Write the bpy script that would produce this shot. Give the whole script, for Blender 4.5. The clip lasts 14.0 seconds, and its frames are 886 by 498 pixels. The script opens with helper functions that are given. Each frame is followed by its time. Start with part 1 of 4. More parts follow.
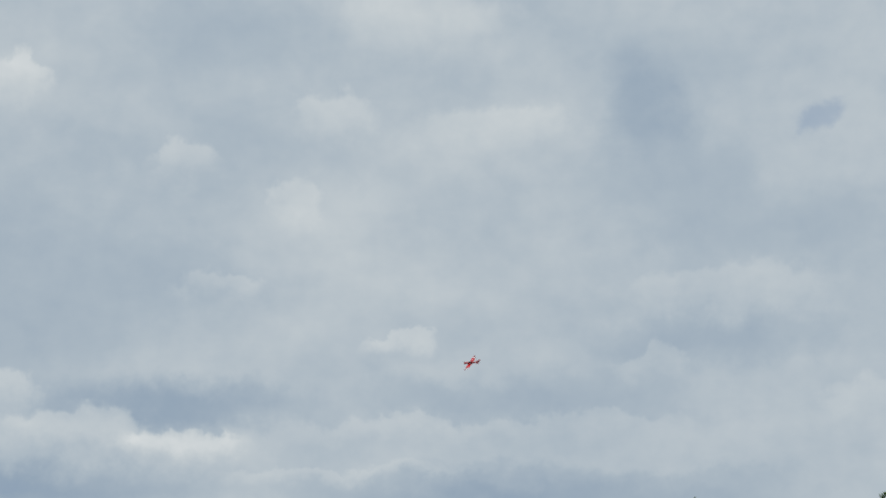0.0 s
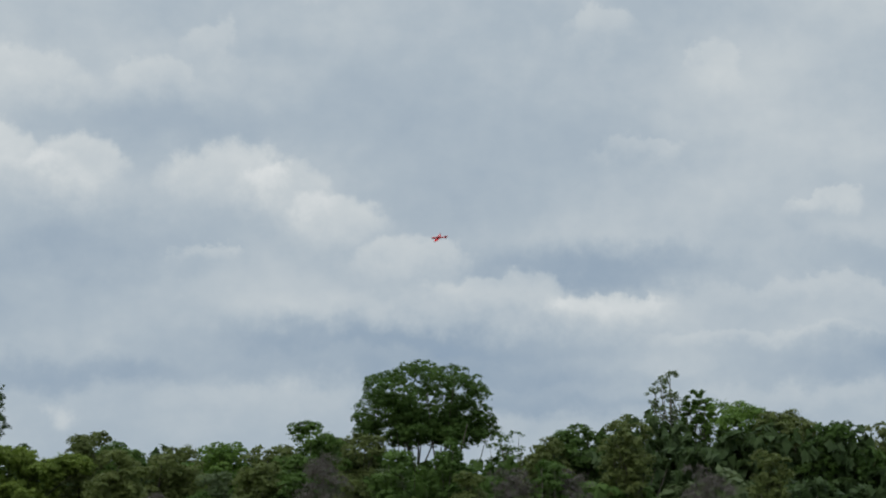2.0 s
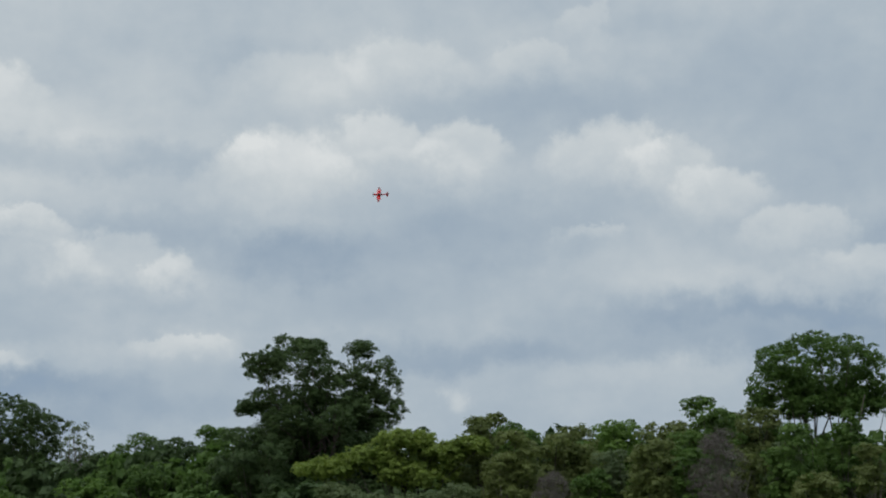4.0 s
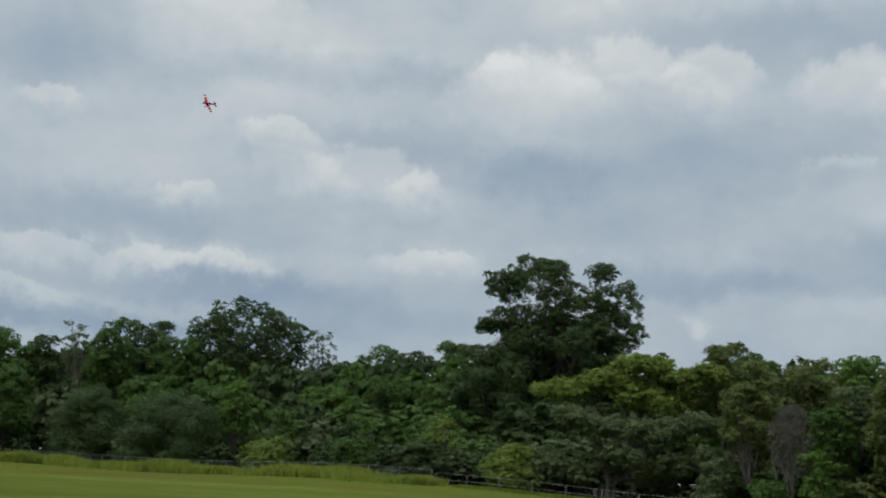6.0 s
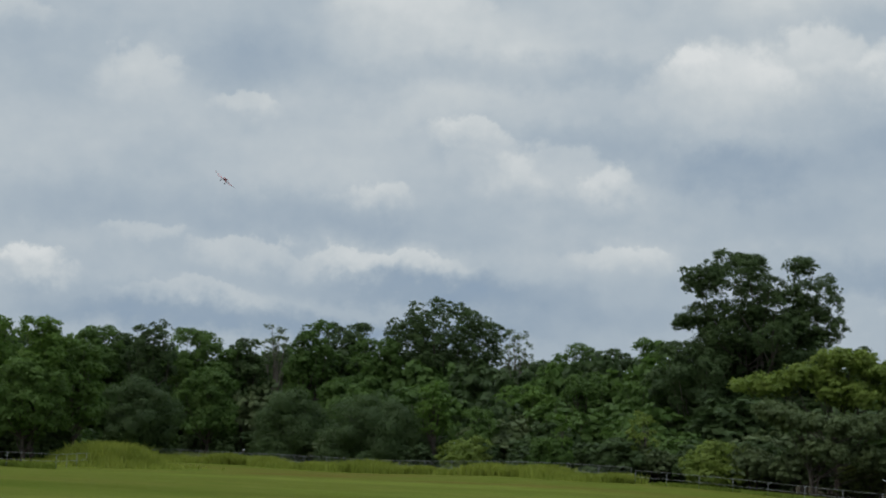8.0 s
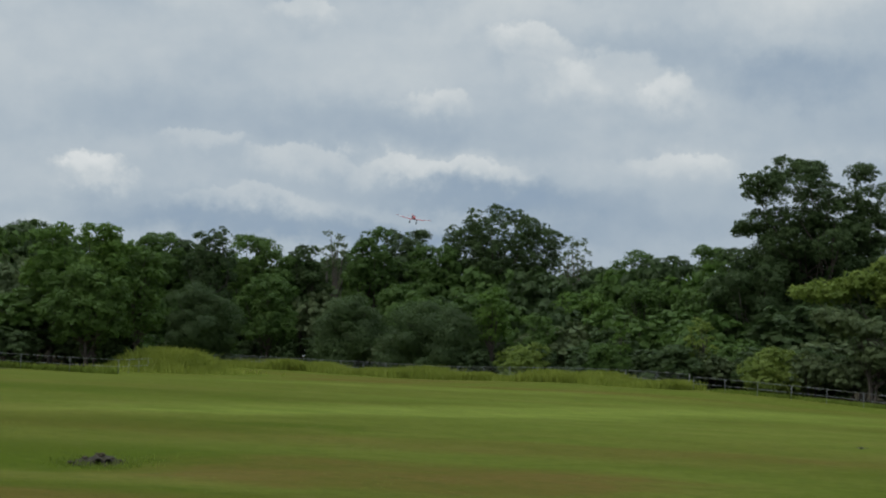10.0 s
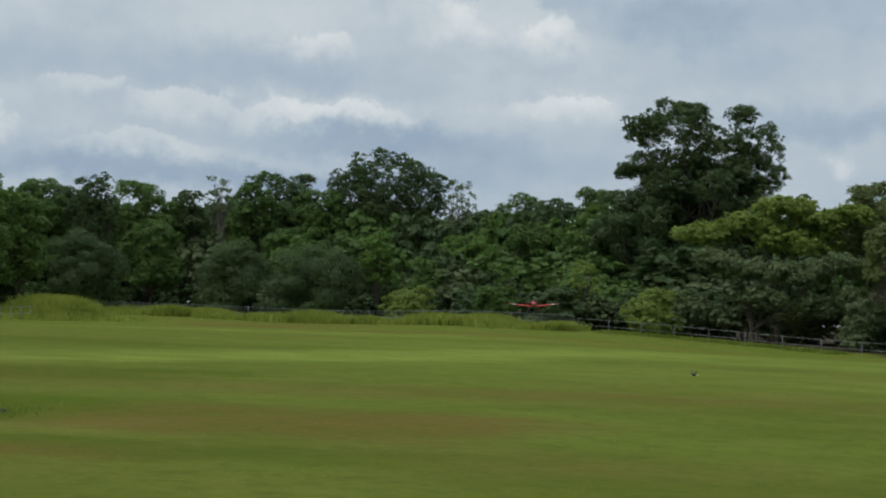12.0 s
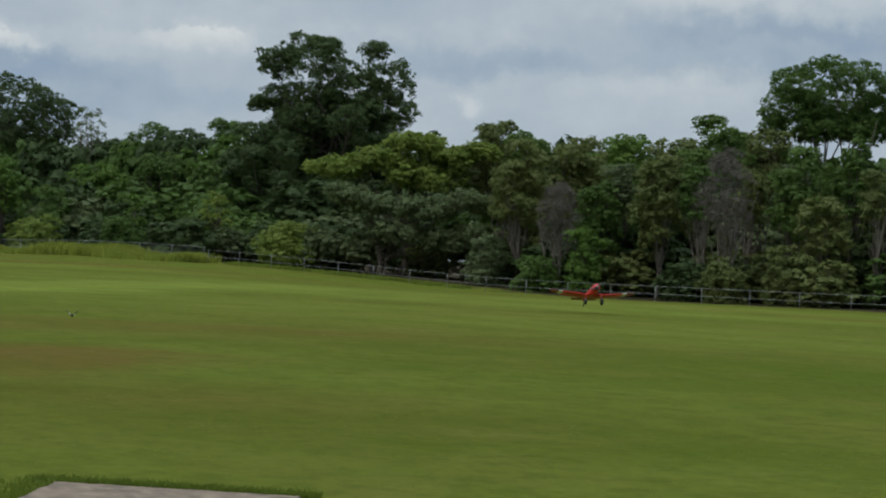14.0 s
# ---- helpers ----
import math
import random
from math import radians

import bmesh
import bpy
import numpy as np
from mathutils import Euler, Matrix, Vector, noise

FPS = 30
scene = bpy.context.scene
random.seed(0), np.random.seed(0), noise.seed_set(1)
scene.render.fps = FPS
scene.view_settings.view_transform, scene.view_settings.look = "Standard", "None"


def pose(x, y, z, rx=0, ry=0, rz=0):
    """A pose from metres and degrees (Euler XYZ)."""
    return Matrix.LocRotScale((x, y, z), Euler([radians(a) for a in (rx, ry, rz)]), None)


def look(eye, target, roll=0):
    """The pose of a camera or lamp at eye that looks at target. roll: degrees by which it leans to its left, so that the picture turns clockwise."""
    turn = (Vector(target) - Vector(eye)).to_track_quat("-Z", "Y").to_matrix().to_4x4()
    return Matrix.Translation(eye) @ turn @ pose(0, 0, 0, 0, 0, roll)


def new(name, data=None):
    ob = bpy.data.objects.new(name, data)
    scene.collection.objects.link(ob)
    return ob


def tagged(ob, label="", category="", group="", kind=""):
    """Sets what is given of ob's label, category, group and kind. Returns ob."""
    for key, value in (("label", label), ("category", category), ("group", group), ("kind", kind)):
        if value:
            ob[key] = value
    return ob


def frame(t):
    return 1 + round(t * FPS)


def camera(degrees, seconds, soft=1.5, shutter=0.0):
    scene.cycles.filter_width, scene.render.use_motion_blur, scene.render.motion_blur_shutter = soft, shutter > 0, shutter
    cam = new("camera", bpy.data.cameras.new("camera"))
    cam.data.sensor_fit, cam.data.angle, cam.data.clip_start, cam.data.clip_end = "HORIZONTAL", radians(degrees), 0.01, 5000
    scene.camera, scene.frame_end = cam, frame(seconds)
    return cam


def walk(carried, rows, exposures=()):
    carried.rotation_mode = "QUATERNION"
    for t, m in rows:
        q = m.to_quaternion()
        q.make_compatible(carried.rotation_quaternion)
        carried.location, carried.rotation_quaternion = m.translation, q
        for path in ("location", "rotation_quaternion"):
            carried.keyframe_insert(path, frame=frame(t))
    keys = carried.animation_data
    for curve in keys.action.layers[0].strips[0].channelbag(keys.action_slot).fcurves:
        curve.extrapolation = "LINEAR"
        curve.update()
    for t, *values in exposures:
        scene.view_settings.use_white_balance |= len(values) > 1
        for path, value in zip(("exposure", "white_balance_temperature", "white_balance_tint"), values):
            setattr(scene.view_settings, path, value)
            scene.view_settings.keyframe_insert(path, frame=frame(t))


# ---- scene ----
# ---- camera ----
cam = camera(27.0, 14.0, soft=2.0)
EYE = 1.6
# seconds, yaw, pitch, roll of a hand-held camera that turns on the spot
VIEWS_A = [
    (0.0, -0.01, 14.58, -0.32), (0.5, -1.01, 12.49, -2.42), (1.0, 3.99, 10.41, -1.97), (1.5, 7.26, 10.26, -0.27), (2.0, 13.30, 10.29, 0.71),
    (2.5, 16.54, 9.66, 0.72), (3.0, 20.36, 10.66, 1.40), (3.2, 22.45, 10.16, 1.54), (5.3, 27.10, 9.22, -0.29), (5.5, 28.36, 9.10, 0.41),
    (6.0, 32.94, 6.86, 3.31), (6.5, 36.22, 6.66, 3.37), (7.0, 38.98, 7.39, 3.59)]
VIEWS_B = [
    (7.5, 39.62, 7.27, 2.97), (8.0, 38.99, 6.50, 2.78), (8.2, 39.22, 6.24, 2.63), (10.3, 40.57, 2.89, 2.71), (10.5, 39.62, 2.36, 2.80),
    (11.0, 39.28, 2.13, 2.68), (11.5, 38.77, 2.28, 2.01), (12.0, 37.02, 1.94, 2.25), (12.5, 35.58, 2.41, 2.33), (13.0, 34.08, 1.77, 2.47),
    (13.5, 31.68, 0.65, 2.75), (13.8, 27.45, 1.38, 2.86), (14.0, 25.52, 0.36, 2.99)]
walk(cam, [(t, pose(0, 0, EYE, 90 + p, 0, y) @ pose(0, 0, 0, 0, 0, r)) for t, y, p, r in VIEWS_A + VIEWS_B],
     [(0.0, 0.0), (5.5, -0.03), (8.0, -0.05), (10.5, 0.03), (11.0, 0.07), (11.5, 0.13), (13.0, 0.12), (14.0, 0.02)])


# ---- sky and light ----
class Nodes:
    """A small writer of node trees."""

    def __init__(self, tree):
        self.tree = tree
        tree.nodes.clear()

    def add(self, kind, values=()):
        n = self.tree.nodes.new(kind)
        for k, v in dict(values).items():
            if isinstance(v, bpy.types.NodeSocket):
                self.tree.links.new(v, n.inputs[k])
            else:
                n.inputs[k].default_value = v
        return n

    def maths(self, op, a, b=0.0, c=0.0):
        n = self.add("ShaderNodeMath", {0: a, 1: b, 2: c})
        n.operation = op
        return n.outputs[0]

    def vec(self, op, a, b=(0, 0, 0)):
        n = self.add("ShaderNodeVectorMath", {0: a, 1: b})
        n.operation = op
        return n.outputs["Value"] if op in ("LENGTH", "DOT_PRODUCT") else n.outputs["Vector"]

    def noise(self, vector, scale, detail=4.0, rough=0.55, colour=False, distort=0.0):
        n = self.add("ShaderNodeTexNoise", {"Vector": vector, "Scale": scale, "Detail": detail, "Roughness": rough, "Distortion": distort})
        return n.outputs["Color" if colour else "Fac"]

    def span(self, value, a, b, c=0.0, d=1.0, smooth=False):
        n = self.add("ShaderNodeMapRange", {0: value, 1: a, 2: b, 3: c, 4: d})
        n.interpolation_type = "SMOOTHSTEP" if smooth else "LINEAR"
        return n.outputs[0]

    def ramp(self, value, *stops):
        n = self.add("ShaderNodeValToRGB", {0: value})
        e = n.color_ramp.elements
        while len(e) < len(stops):
            e.new(0.5)
        for el, (p, col) in zip(e, stops):
            el.position, el.color = p, (*col, 1)
        return n.outputs[0]

    def mix(self, fac, a, b, blend="MIX"):
        n = self.add("ShaderNodeMix")
        n.data_type, n.blend_type = "RGBA", blend
        for k, v in ((0, fac), (6, a), (7, b)):
            if isinstance(v, bpy.types.NodeSocket):
                self.tree.links.new(v, n.inputs[k])
            else:
                n.inputs[k].default_value = v if k == 0 else (*v, 1)
        return n.outputs[2]


SUN_YAW, SUN_UP = 150.0, 52.0
world = bpy.data.worlds.new("world")
scene.world = world
world.use_nodes = True
N = Nodes(world.node_tree)
way = N.vec("NORMALIZE", N.add("ShaderNodeTexCoord").outputs["Generated"])
sep = N.add("ShaderNodeSeparateXYZ", {0: way})
X, Y, Z = sep.outputs
yaw = N.maths("MULTIPLY", N.maths("ARCTAN2", N.maths("MULTIPLY", X, -1.0), Y), 57.2958)
up = N.maths("MULTIPLY", N.maths("ARCSINE", Z), 57.2958)
flat = N.add("ShaderNodeCombineXYZ", {0: yaw, 1: up}).outputs[0]
squash = N.vec("MULTIPLY", flat, (0.55, 1.0, 1.0))
warp1 = N.vec("MULTIPLY", N.vec("SUBTRACT", N.noise(squash, 0.32, 3, 0.5, True), (0.5, 0.5, 0.5)), (1.3, 0.9, 0))
warp2 = N.vec("MULTIPLY", N.vec("SUBTRACT", N.noise(flat, 0.7, 6, 0.62, True), (0.5, 0.5, 0.5)), (2.8, 1.9, 0))
sky_at = N.vec("ADD", N.vec("ADD", flat, warp1), warp2)
drift = N.vec("ADD", squash, N.vec("MULTIPLY", warp1, (0.8, 0.8, 0)))
cover = N.maths("ADD", N.span(N.noise(drift, 0.11, 3, 0.5), 0.3, 0.7, 0.56, 0.7), N.span(N.noise(drift, 0.36, 5, 0.5), 0.25, 0.75, -0.1, 0.1))
# x, y: the direction in degrees; z: how bright the overcast is there
state = N.vec("ADD", N.vec("MULTIPLY", sky_at, (1, 1, 0)), N.add("ShaderNodeCombineXYZ", {2: cover}).outputs[0])


def spread(y, e, ry, re):
    """The offset from yaw y and elevation e, in units of the half sizes ry and re."""
    n = N.add("ShaderNodeVectorMath", {0: state, 1: (1 / ry, 1 / re, 0), 2: (-y / ry, -e / re, 0)})
    n.operation = "MULTIPLY_ADD"
    return n.outputs[0]


def brighten(value):
    global state
    state = N.vec("ADD", state, N.add("ShaderNodeCombineXYZ", {2: value}).outputs[0])


def cloud(y, e, ry, re, amount):
    """A soft bright (or dark) mass of the overcast, centred on yaw y and elevation e in degrees."""
    brighten(N.span(N.vec("LENGTH", spread(y, e, ry, re)), 0.15, 1.5, amount, 0.0, True))


def heap(y, e, ry, re, amount):
    """A heaped cloud: crisp bright head, melting into a grey base."""
    off = spread(y, e, ry, re)
    v = N.vec("DOT_PRODUCT", off, (0, 1, 0))
    mask = N.span(N.vec("LENGTH", off), N.span(v, -0.5, 0.7, 0.0, 0.8, True), N.span(v, -0.5, 0.7, 1.5, 1.1, True), 1.0, 0.0, True)
    brighten(N.maths("MULTIPLY", mask, N.span(v, -0.9, 0.75, -0.45 * amount, 1.25 * amount, True)))


# heaped heads in the bank
heap(-13.0, 9.3, 1.7, 1.1, 0.07)
heap(-9.0, 12.9, 3.7, 1.0, 0.07)
heap(-6.7, 10.8, 1.1, 0.8, 0.10)
heap(-4.2, 8.9, 3.3, 0.7, 0.07)
heap(-1.8, 17.8, 3.1, 1.3, 0.09)
heap(0.6, 21.1, 3.1, 1.8, 0.09)
heap(1.3, 11.4, 1.2, 0.5, 0.12)
heap(1.5, 8.9, 3.1, 0.6, 0.07)
heap(2.9, 7.4, 5.2, 0.5, 0.07)
heap(3.7, 18.1, 1.6, 1.4, 0.12)
heap(4.6, 15.4, 0.9, 1.0, 0.09)
heap(7.2, 13.2, 1.7, 0.7, 0.10)
heap(8.2, 8.3, 2.3, 0.8, 0.17)
heap(8.5, 16.8, 1.3, 1.1, 0.12)
heap(11.4, 8.6, 2.7, 1.0, 0.17)
heap(13.9, 19.1, 1.1, 1.4, 0.14)
heap(14.2, 9.6, 2.5, 1.1, 0.15)
heap(16.5, 10.8, 2.1, 1.3, 0.17)
heap(17.1, 18.0, 1.2, 0.9, 0.12)
heap(18.3, 11.7, 1.7, 1.4, 0.14)
heap(20.1, 11.8, 2.3, 1.7, 0.20)
heap(20.8, 16.1, 1.2, 1.0, 0.10)
heap(20.8, 9.8, 1.0, 0.5, 0.12)
heap(22.5, 15.1, 1.4, 0.9, 0.09)
heap(24.7, 12.1, 1.7, 1.4, 0.20)
heap(26.3, 11.4, 3.1, 1.4, 0.07)
heap(26.7, 14.7, 2.5, 1.4, 0.12)
heap(27.3, 12.3, 1.8, 1.4, 0.17)
heap(29.9, 14.0, 2.9, 1.6, 0.09)
heap(30.4, 11.0, 2.7, 2.2, 0.22)
heap(31.4, 12.0, 1.0, 0.9, 0.09)
heap(33.4, 6.4, 1.9, 0.5, 0.12)
heap(33.8, 8.3, 1.0, 1.0, 0.12)
heap(35.7, 8.6, 2.5, 1.3, 0.17)
heap(37.4, 8.7, 1.9, 1.0, 0.09)
heap(38.1, 9.7, 1.6, 0.7, 0.17)
heap(40.5, 13.4, 2.7, 1.8, 0.20)
heap(40.8, 5.8, 3.1, 0.5, 0.14)
heap(41.3, 7.7, 1.2, 0.8, 0.14)
heap(45.4, 5.8, 1.9, 0.7, 0.14)
heap(45.5, 10.4, 1.2, 0.5, 0.15)
heap(46.9, 4.6, 2.7, 0.5, 0.09)
heap(48.2, 6.5, 1.4, 0.5, 0.12)
heap(48.8, 10.9, 1.4, 1.3, 0.14)
heap(51.8, 5.2, 1.2, 0.8, 0.26)
heap(52.4, 12.6, 1.2, 0.7, 0.10)
# grey bases, blue-grey bands and pale openings
cloud(38.3, 12.4, 3.6, 1.6, 0.14)
cloud(-12.5, 14.9, 2.7, 1.2, -0.08)
cloud(-8.5, 11.6, 3.5, 0.8, -0.20)
cloud(-8.0, 7.2, 3.1, 0.5, -0.12)
cloud(-7.3, 16.4, 3.1, 1.8, -0.11)
cloud(-6.6, 18.8, 1.4, 1.6, -0.20)
cloud(-5.1, 10.0, 4.8, 1.0, -0.12)
cloud(-2.8, 6.6, 6.4, 0.5, -0.26)
cloud(-1.1, 7.3, 5.0, 0.5, -0.20)
cloud(-0.4, 9.9, 2.9, 0.6, -0.11)
cloud(0.1, 14.8, 3.1, 1.2, -0.06)
cloud(1.6, 5.8, 3.9, 0.4, 0.07)
cloud(1.7, 14.7, 4.2, 1.6, 0.07)
cloud(6.2, 21.2, 2.3, 1.2, -0.06)
cloud(8.3, 9.7, 3.7, 0.8, -0.35)
cloud(10.4, 5.5, 4.6, 0.4, -0.23)
cloud(11.4, 7.2, 3.9, 0.6, -0.26)
cloud(12.1, 13.4, 5.4, 2.4, -0.14)
cloud(12.1, 7.0, 4.8, 0.6, 0.05)
cloud(12.4, 17.3, 2.7, 1.0, -0.08)
cloud(12.6, 6.3, 6.4, 0.5, -0.26)
cloud(16.0, 7.5, 3.9, 0.7, -0.17)
cloud(16.8, 8.3, 3.5, 0.6, 0.07)
cloud(17.0, 7.0, 4.6, 0.7, -0.20)
cloud(20.0, 5.6, 4.2, 0.6, 0.04)
cloud(22.1, 14.0, 4.6, 0.8, -0.12)
cloud(24.5, 9.9, 2.9, 1.2, -0.20)
cloud(24.9, 6.3, 5.0, 0.5, -0.20)
cloud(25.0, 5.0, 0.5, 0.6, 0.20)
cloud(26.5, 7.9, 5.8, 1.0, -0.08)
cloud(30.0, 9.2, 2.5, 0.8, -0.26)
cloud(32.4, 14.7, 1.7, 1.2, -0.08)
cloud(33.3, 6.4, 1.9, 0.6, 0.10)
cloud(34.3, 7.8, 2.3, 0.7, -0.06)
cloud(34.6, 9.8, 2.5, 0.7, -0.14)
cloud(35.1, 4.6, 3.9, 0.4, -0.11)
cloud(36.0, 6.9, 2.3, 0.6, -0.06)
cloud(36.6, 12.0, 4.6, 0.6, -0.17)
cloud(39.0, 5.2, 4.6, 0.5, -0.26)
cloud(40.1, 6.1, 2.7, 0.5, 0.12)
cloud(40.3, 10.7, 2.3, 0.8, 0.09)
cloud(41.5, 11.2, 1.5, 0.8, -0.11)
cloud(43.7, 7.2, 3.3, 0.9, -0.20)
cloud(44.2, 4.0, 8.1, 0.5, -0.31)
cloud(45.4, 11.9, 2.1, 1.1, -0.17)
cloud(49.9, 4.5, 3.1, 0.6, -0.14)
cloud(50.6, 7.4, 2.9, 0.8, -0.11)
cloud(51.4, 11.3, 2.1, 1.2, -0.06)
brighten(N.span(up, 3.0, 8.5, -0.1, 0.0, True))
total = N.maths("ADD", N.vec("DOT_PRODUCT", state, (0, 0, 1)), N.span(N.noise(flat, 1.2, 4, 0.55), 0.25, 0.75, -0.035, 0.035))
# the overcast brightens towards the zenith
zenith = N.span(up, 22.0, 75.0, 1.0, 2.6, True)
grey = N.ramp(total, (0.0, (0.2, 0.295, 0.435)), (0.3, (0.3, 0.38, 0.468)), (0.55, (0.405, 0.475, 0.535)), (0.8, (0.555, 0.602, 0.625)), (1.0, (0.71, 0.735, 0.735)))
bright = N.vec("SCALE", N.vec("MULTIPLY", grey, (0.995, 1.0, 1.008)))
N.tree.links.new(zenith, bright.node.inputs["Scale"])
clear = N.add("ShaderNodeTexSky")
clear.sky_type, clear.sun_disc = "NISHITA", False
clear.sun_elevation, clear.sun_rotation = radians(SUN_UP), radians(-SUN_YAW)
blue = N.vec("MULTIPLY", clear.outputs[0], (0.1, 0.1, 0.1))
hole = N.span(N.vec("LENGTH", N.vec("MULTIPLY", N.vec("SUBTRACT", sky_at, (-12.2, 18.2, 0)), (1.3, 2.0, 0))), 0.4, 1.4, 0.35, 0.0, True)
sky = N.mix(hole, bright, blue)
back = N.add("ShaderNodeBackground", {"Color": sky, "Strength": 1.0})
out = N.add("ShaderNodeOutputWorld", {"Surface": back.outputs[0]})

lamp = bpy.data.lights.new("sun", "SUN")
lamp.energy, lamp.angle, lamp.color = 1.0, radians(25), (1.0, 0.96, 0.9)
sun = new("sun", lamp)
sy, su = radians(SUN_YAW), radians(SUN_UP)
sun.matrix_world = look((-math.sin(sy) * math.cos(su) * 50, math.cos(sy) * math.cos(su) * 50, math.sin(su) * 50), (0, 0, 0))


# ---- materials ----
def material(name, rough=0.8, metal=0.0):
    m = bpy.data.materials.new(name)
    m.use_nodes = True
    n = Nodes(m.node_tree)
    p = n.add("ShaderNodeBsdfPrincipled", {"Roughness": rough, "Metallic": metal})
    o = n.add("ShaderNodeOutputMaterial", {"Surface": p.outputs[0]})
    n.place = n.add("ShaderNodeTexCoord").outputs["Object"]
    n.shader, n.final = p, o
    return m, n


def colour(n, socket):
    n.tree.links.new(socket, n.shader.inputs["Base Color"])


def bump(n, height, strength, distance):
    b = n.add("ShaderNodeBump", {"Height": height, "Strength": strength, "Distance": distance})
    n.tree.links.new(b.outputs[0], n.shader.inputs["Normal"])


def foliage(name, dark, light, clear=0.3):
    """Leaves: hue differs from leaf to leaf, from clump to clump and from tree to tree; some light passes through."""
    m, n = material(name, 0.62)
    n.shader.inputs["Specular IOR Level"].default_value = 0.25
    leaf = n.add("ShaderNodeNewGeometry").outputs["Random Per Island"]
    tree = n.add("ShaderNodeObjectInfo").outputs["Random"]
    patch = n.noise(n.place, 0.55, 3)
    f = n.maths("ADD", n.maths("MULTIPLY", leaf, 0.2), n.span(patch, 0.3, 0.7, -0.05, 0.5))
    f = n.maths("ADD", f, n.maths("MULTIPLY", tree, 0.25))
    c = n.mix(f, dark, light)
    colour(n, c)
    t = n.add("ShaderNodeBsdfTranslucent", {"Color": c})
    x = n.add("ShaderNodeMixShader", {0: clear, 1: n.shader.outputs[0], 2: t.outputs[0]})
    n.tree.links.new(x.outputs[0], n.final.inputs["Surface"])
    return m


LEAF = {
    "dark": foliage("leaf_dark", (0.048, 0.083, 0.030), (0.099, 0.151, 0.048), 0.46),
    "mid": foliage("leaf_mid", (0.062, 0.121, 0.027), (0.131, 0.214, 0.045), 0.46),
    "bright": foliage("leaf_bright", (0.076, 0.155, 0.025), (0.169, 0.267, 0.049), 0.46),
    "lime": foliage("leaf_lime", (0.105, 0.163, 0.025), (0.296, 0.371, 0.080), 0.46),
    "olive": foliage("leaf_olive", (0.107, 0.140, 0.041), (0.195, 0.231, 0.071), 0.46),
    "grey": foliage("leaf_grey", (0.095, 0.135, 0.059), (0.189, 0.239, 0.101), 0.46),
    "twig": foliage("bare_twigs", (0.075, 0.066, 0.057), (0.15, 0.132, 0.115), 0.0),
}

bark_mat, n = material("pale_bark", 0.9)
colour(n, n.ramp(n.noise(n.vec("MULTIPLY", n.place, (6, 6, 1.2)), 1.0, 5), (0.3, (0.07, 0.058, 0.045)), (0.55, (0.16, 0.14, 0.115)), (0.75, (0.27, 0.245, 0.21))))
bump(n, n.noise(n.vec("MULTIPLY", n.place, (9, 9, 2)), 1.0, 5), 0.6, 0.03)
dark_bark, n = material("dark_bark", 0.95)
colour(n, n.ramp(n.noise(n.vec("MULTIPLY", n.place, (6, 6, 1.2)), 1.0, 5), (0.3, (0.035, 0.028, 0.022)), (0.7, (0.12, 0.1, 0.08))))
bump(n, n.noise(n.vec("MULTIPLY", n.place, (9, 9, 2)), 1.0, 5), 0.6, 0.03)

turf_mat, n = material("turf", 0.95)
n.shader.inputs["Specular IOR Level"].default_value = 0.02
at = n.vec("ADD", n.place, n.vec("MULTIPLY", n.vec("SUBTRACT", n.noise(n.place, 0.16, 5, 0.65, True), (0.5, 0.5, 0.5)), (7, 7, 0)))


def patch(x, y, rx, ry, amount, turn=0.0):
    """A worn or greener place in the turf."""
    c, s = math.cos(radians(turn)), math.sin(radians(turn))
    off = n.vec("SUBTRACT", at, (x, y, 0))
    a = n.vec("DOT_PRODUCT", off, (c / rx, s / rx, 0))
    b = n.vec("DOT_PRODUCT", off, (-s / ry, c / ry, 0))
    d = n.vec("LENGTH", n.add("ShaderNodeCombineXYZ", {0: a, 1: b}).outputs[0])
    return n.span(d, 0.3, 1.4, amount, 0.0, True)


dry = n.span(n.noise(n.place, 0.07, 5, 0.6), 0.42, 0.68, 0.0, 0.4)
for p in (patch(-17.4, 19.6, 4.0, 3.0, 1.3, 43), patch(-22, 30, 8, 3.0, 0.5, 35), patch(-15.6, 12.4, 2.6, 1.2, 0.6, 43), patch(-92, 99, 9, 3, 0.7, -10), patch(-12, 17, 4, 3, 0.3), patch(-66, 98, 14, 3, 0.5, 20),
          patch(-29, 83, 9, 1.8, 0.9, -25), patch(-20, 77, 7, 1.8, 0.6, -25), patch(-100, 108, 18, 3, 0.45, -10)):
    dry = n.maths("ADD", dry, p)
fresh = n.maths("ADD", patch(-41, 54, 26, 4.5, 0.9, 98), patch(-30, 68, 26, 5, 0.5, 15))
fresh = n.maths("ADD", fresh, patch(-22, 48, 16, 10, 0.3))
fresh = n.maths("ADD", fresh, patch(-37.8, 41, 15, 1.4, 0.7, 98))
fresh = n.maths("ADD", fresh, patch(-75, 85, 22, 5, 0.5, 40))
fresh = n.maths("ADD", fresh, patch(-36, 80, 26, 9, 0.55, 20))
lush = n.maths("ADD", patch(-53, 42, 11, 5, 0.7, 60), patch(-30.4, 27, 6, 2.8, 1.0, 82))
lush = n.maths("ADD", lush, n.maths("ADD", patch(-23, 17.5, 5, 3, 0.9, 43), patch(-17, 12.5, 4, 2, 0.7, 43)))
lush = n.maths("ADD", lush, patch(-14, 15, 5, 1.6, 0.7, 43))
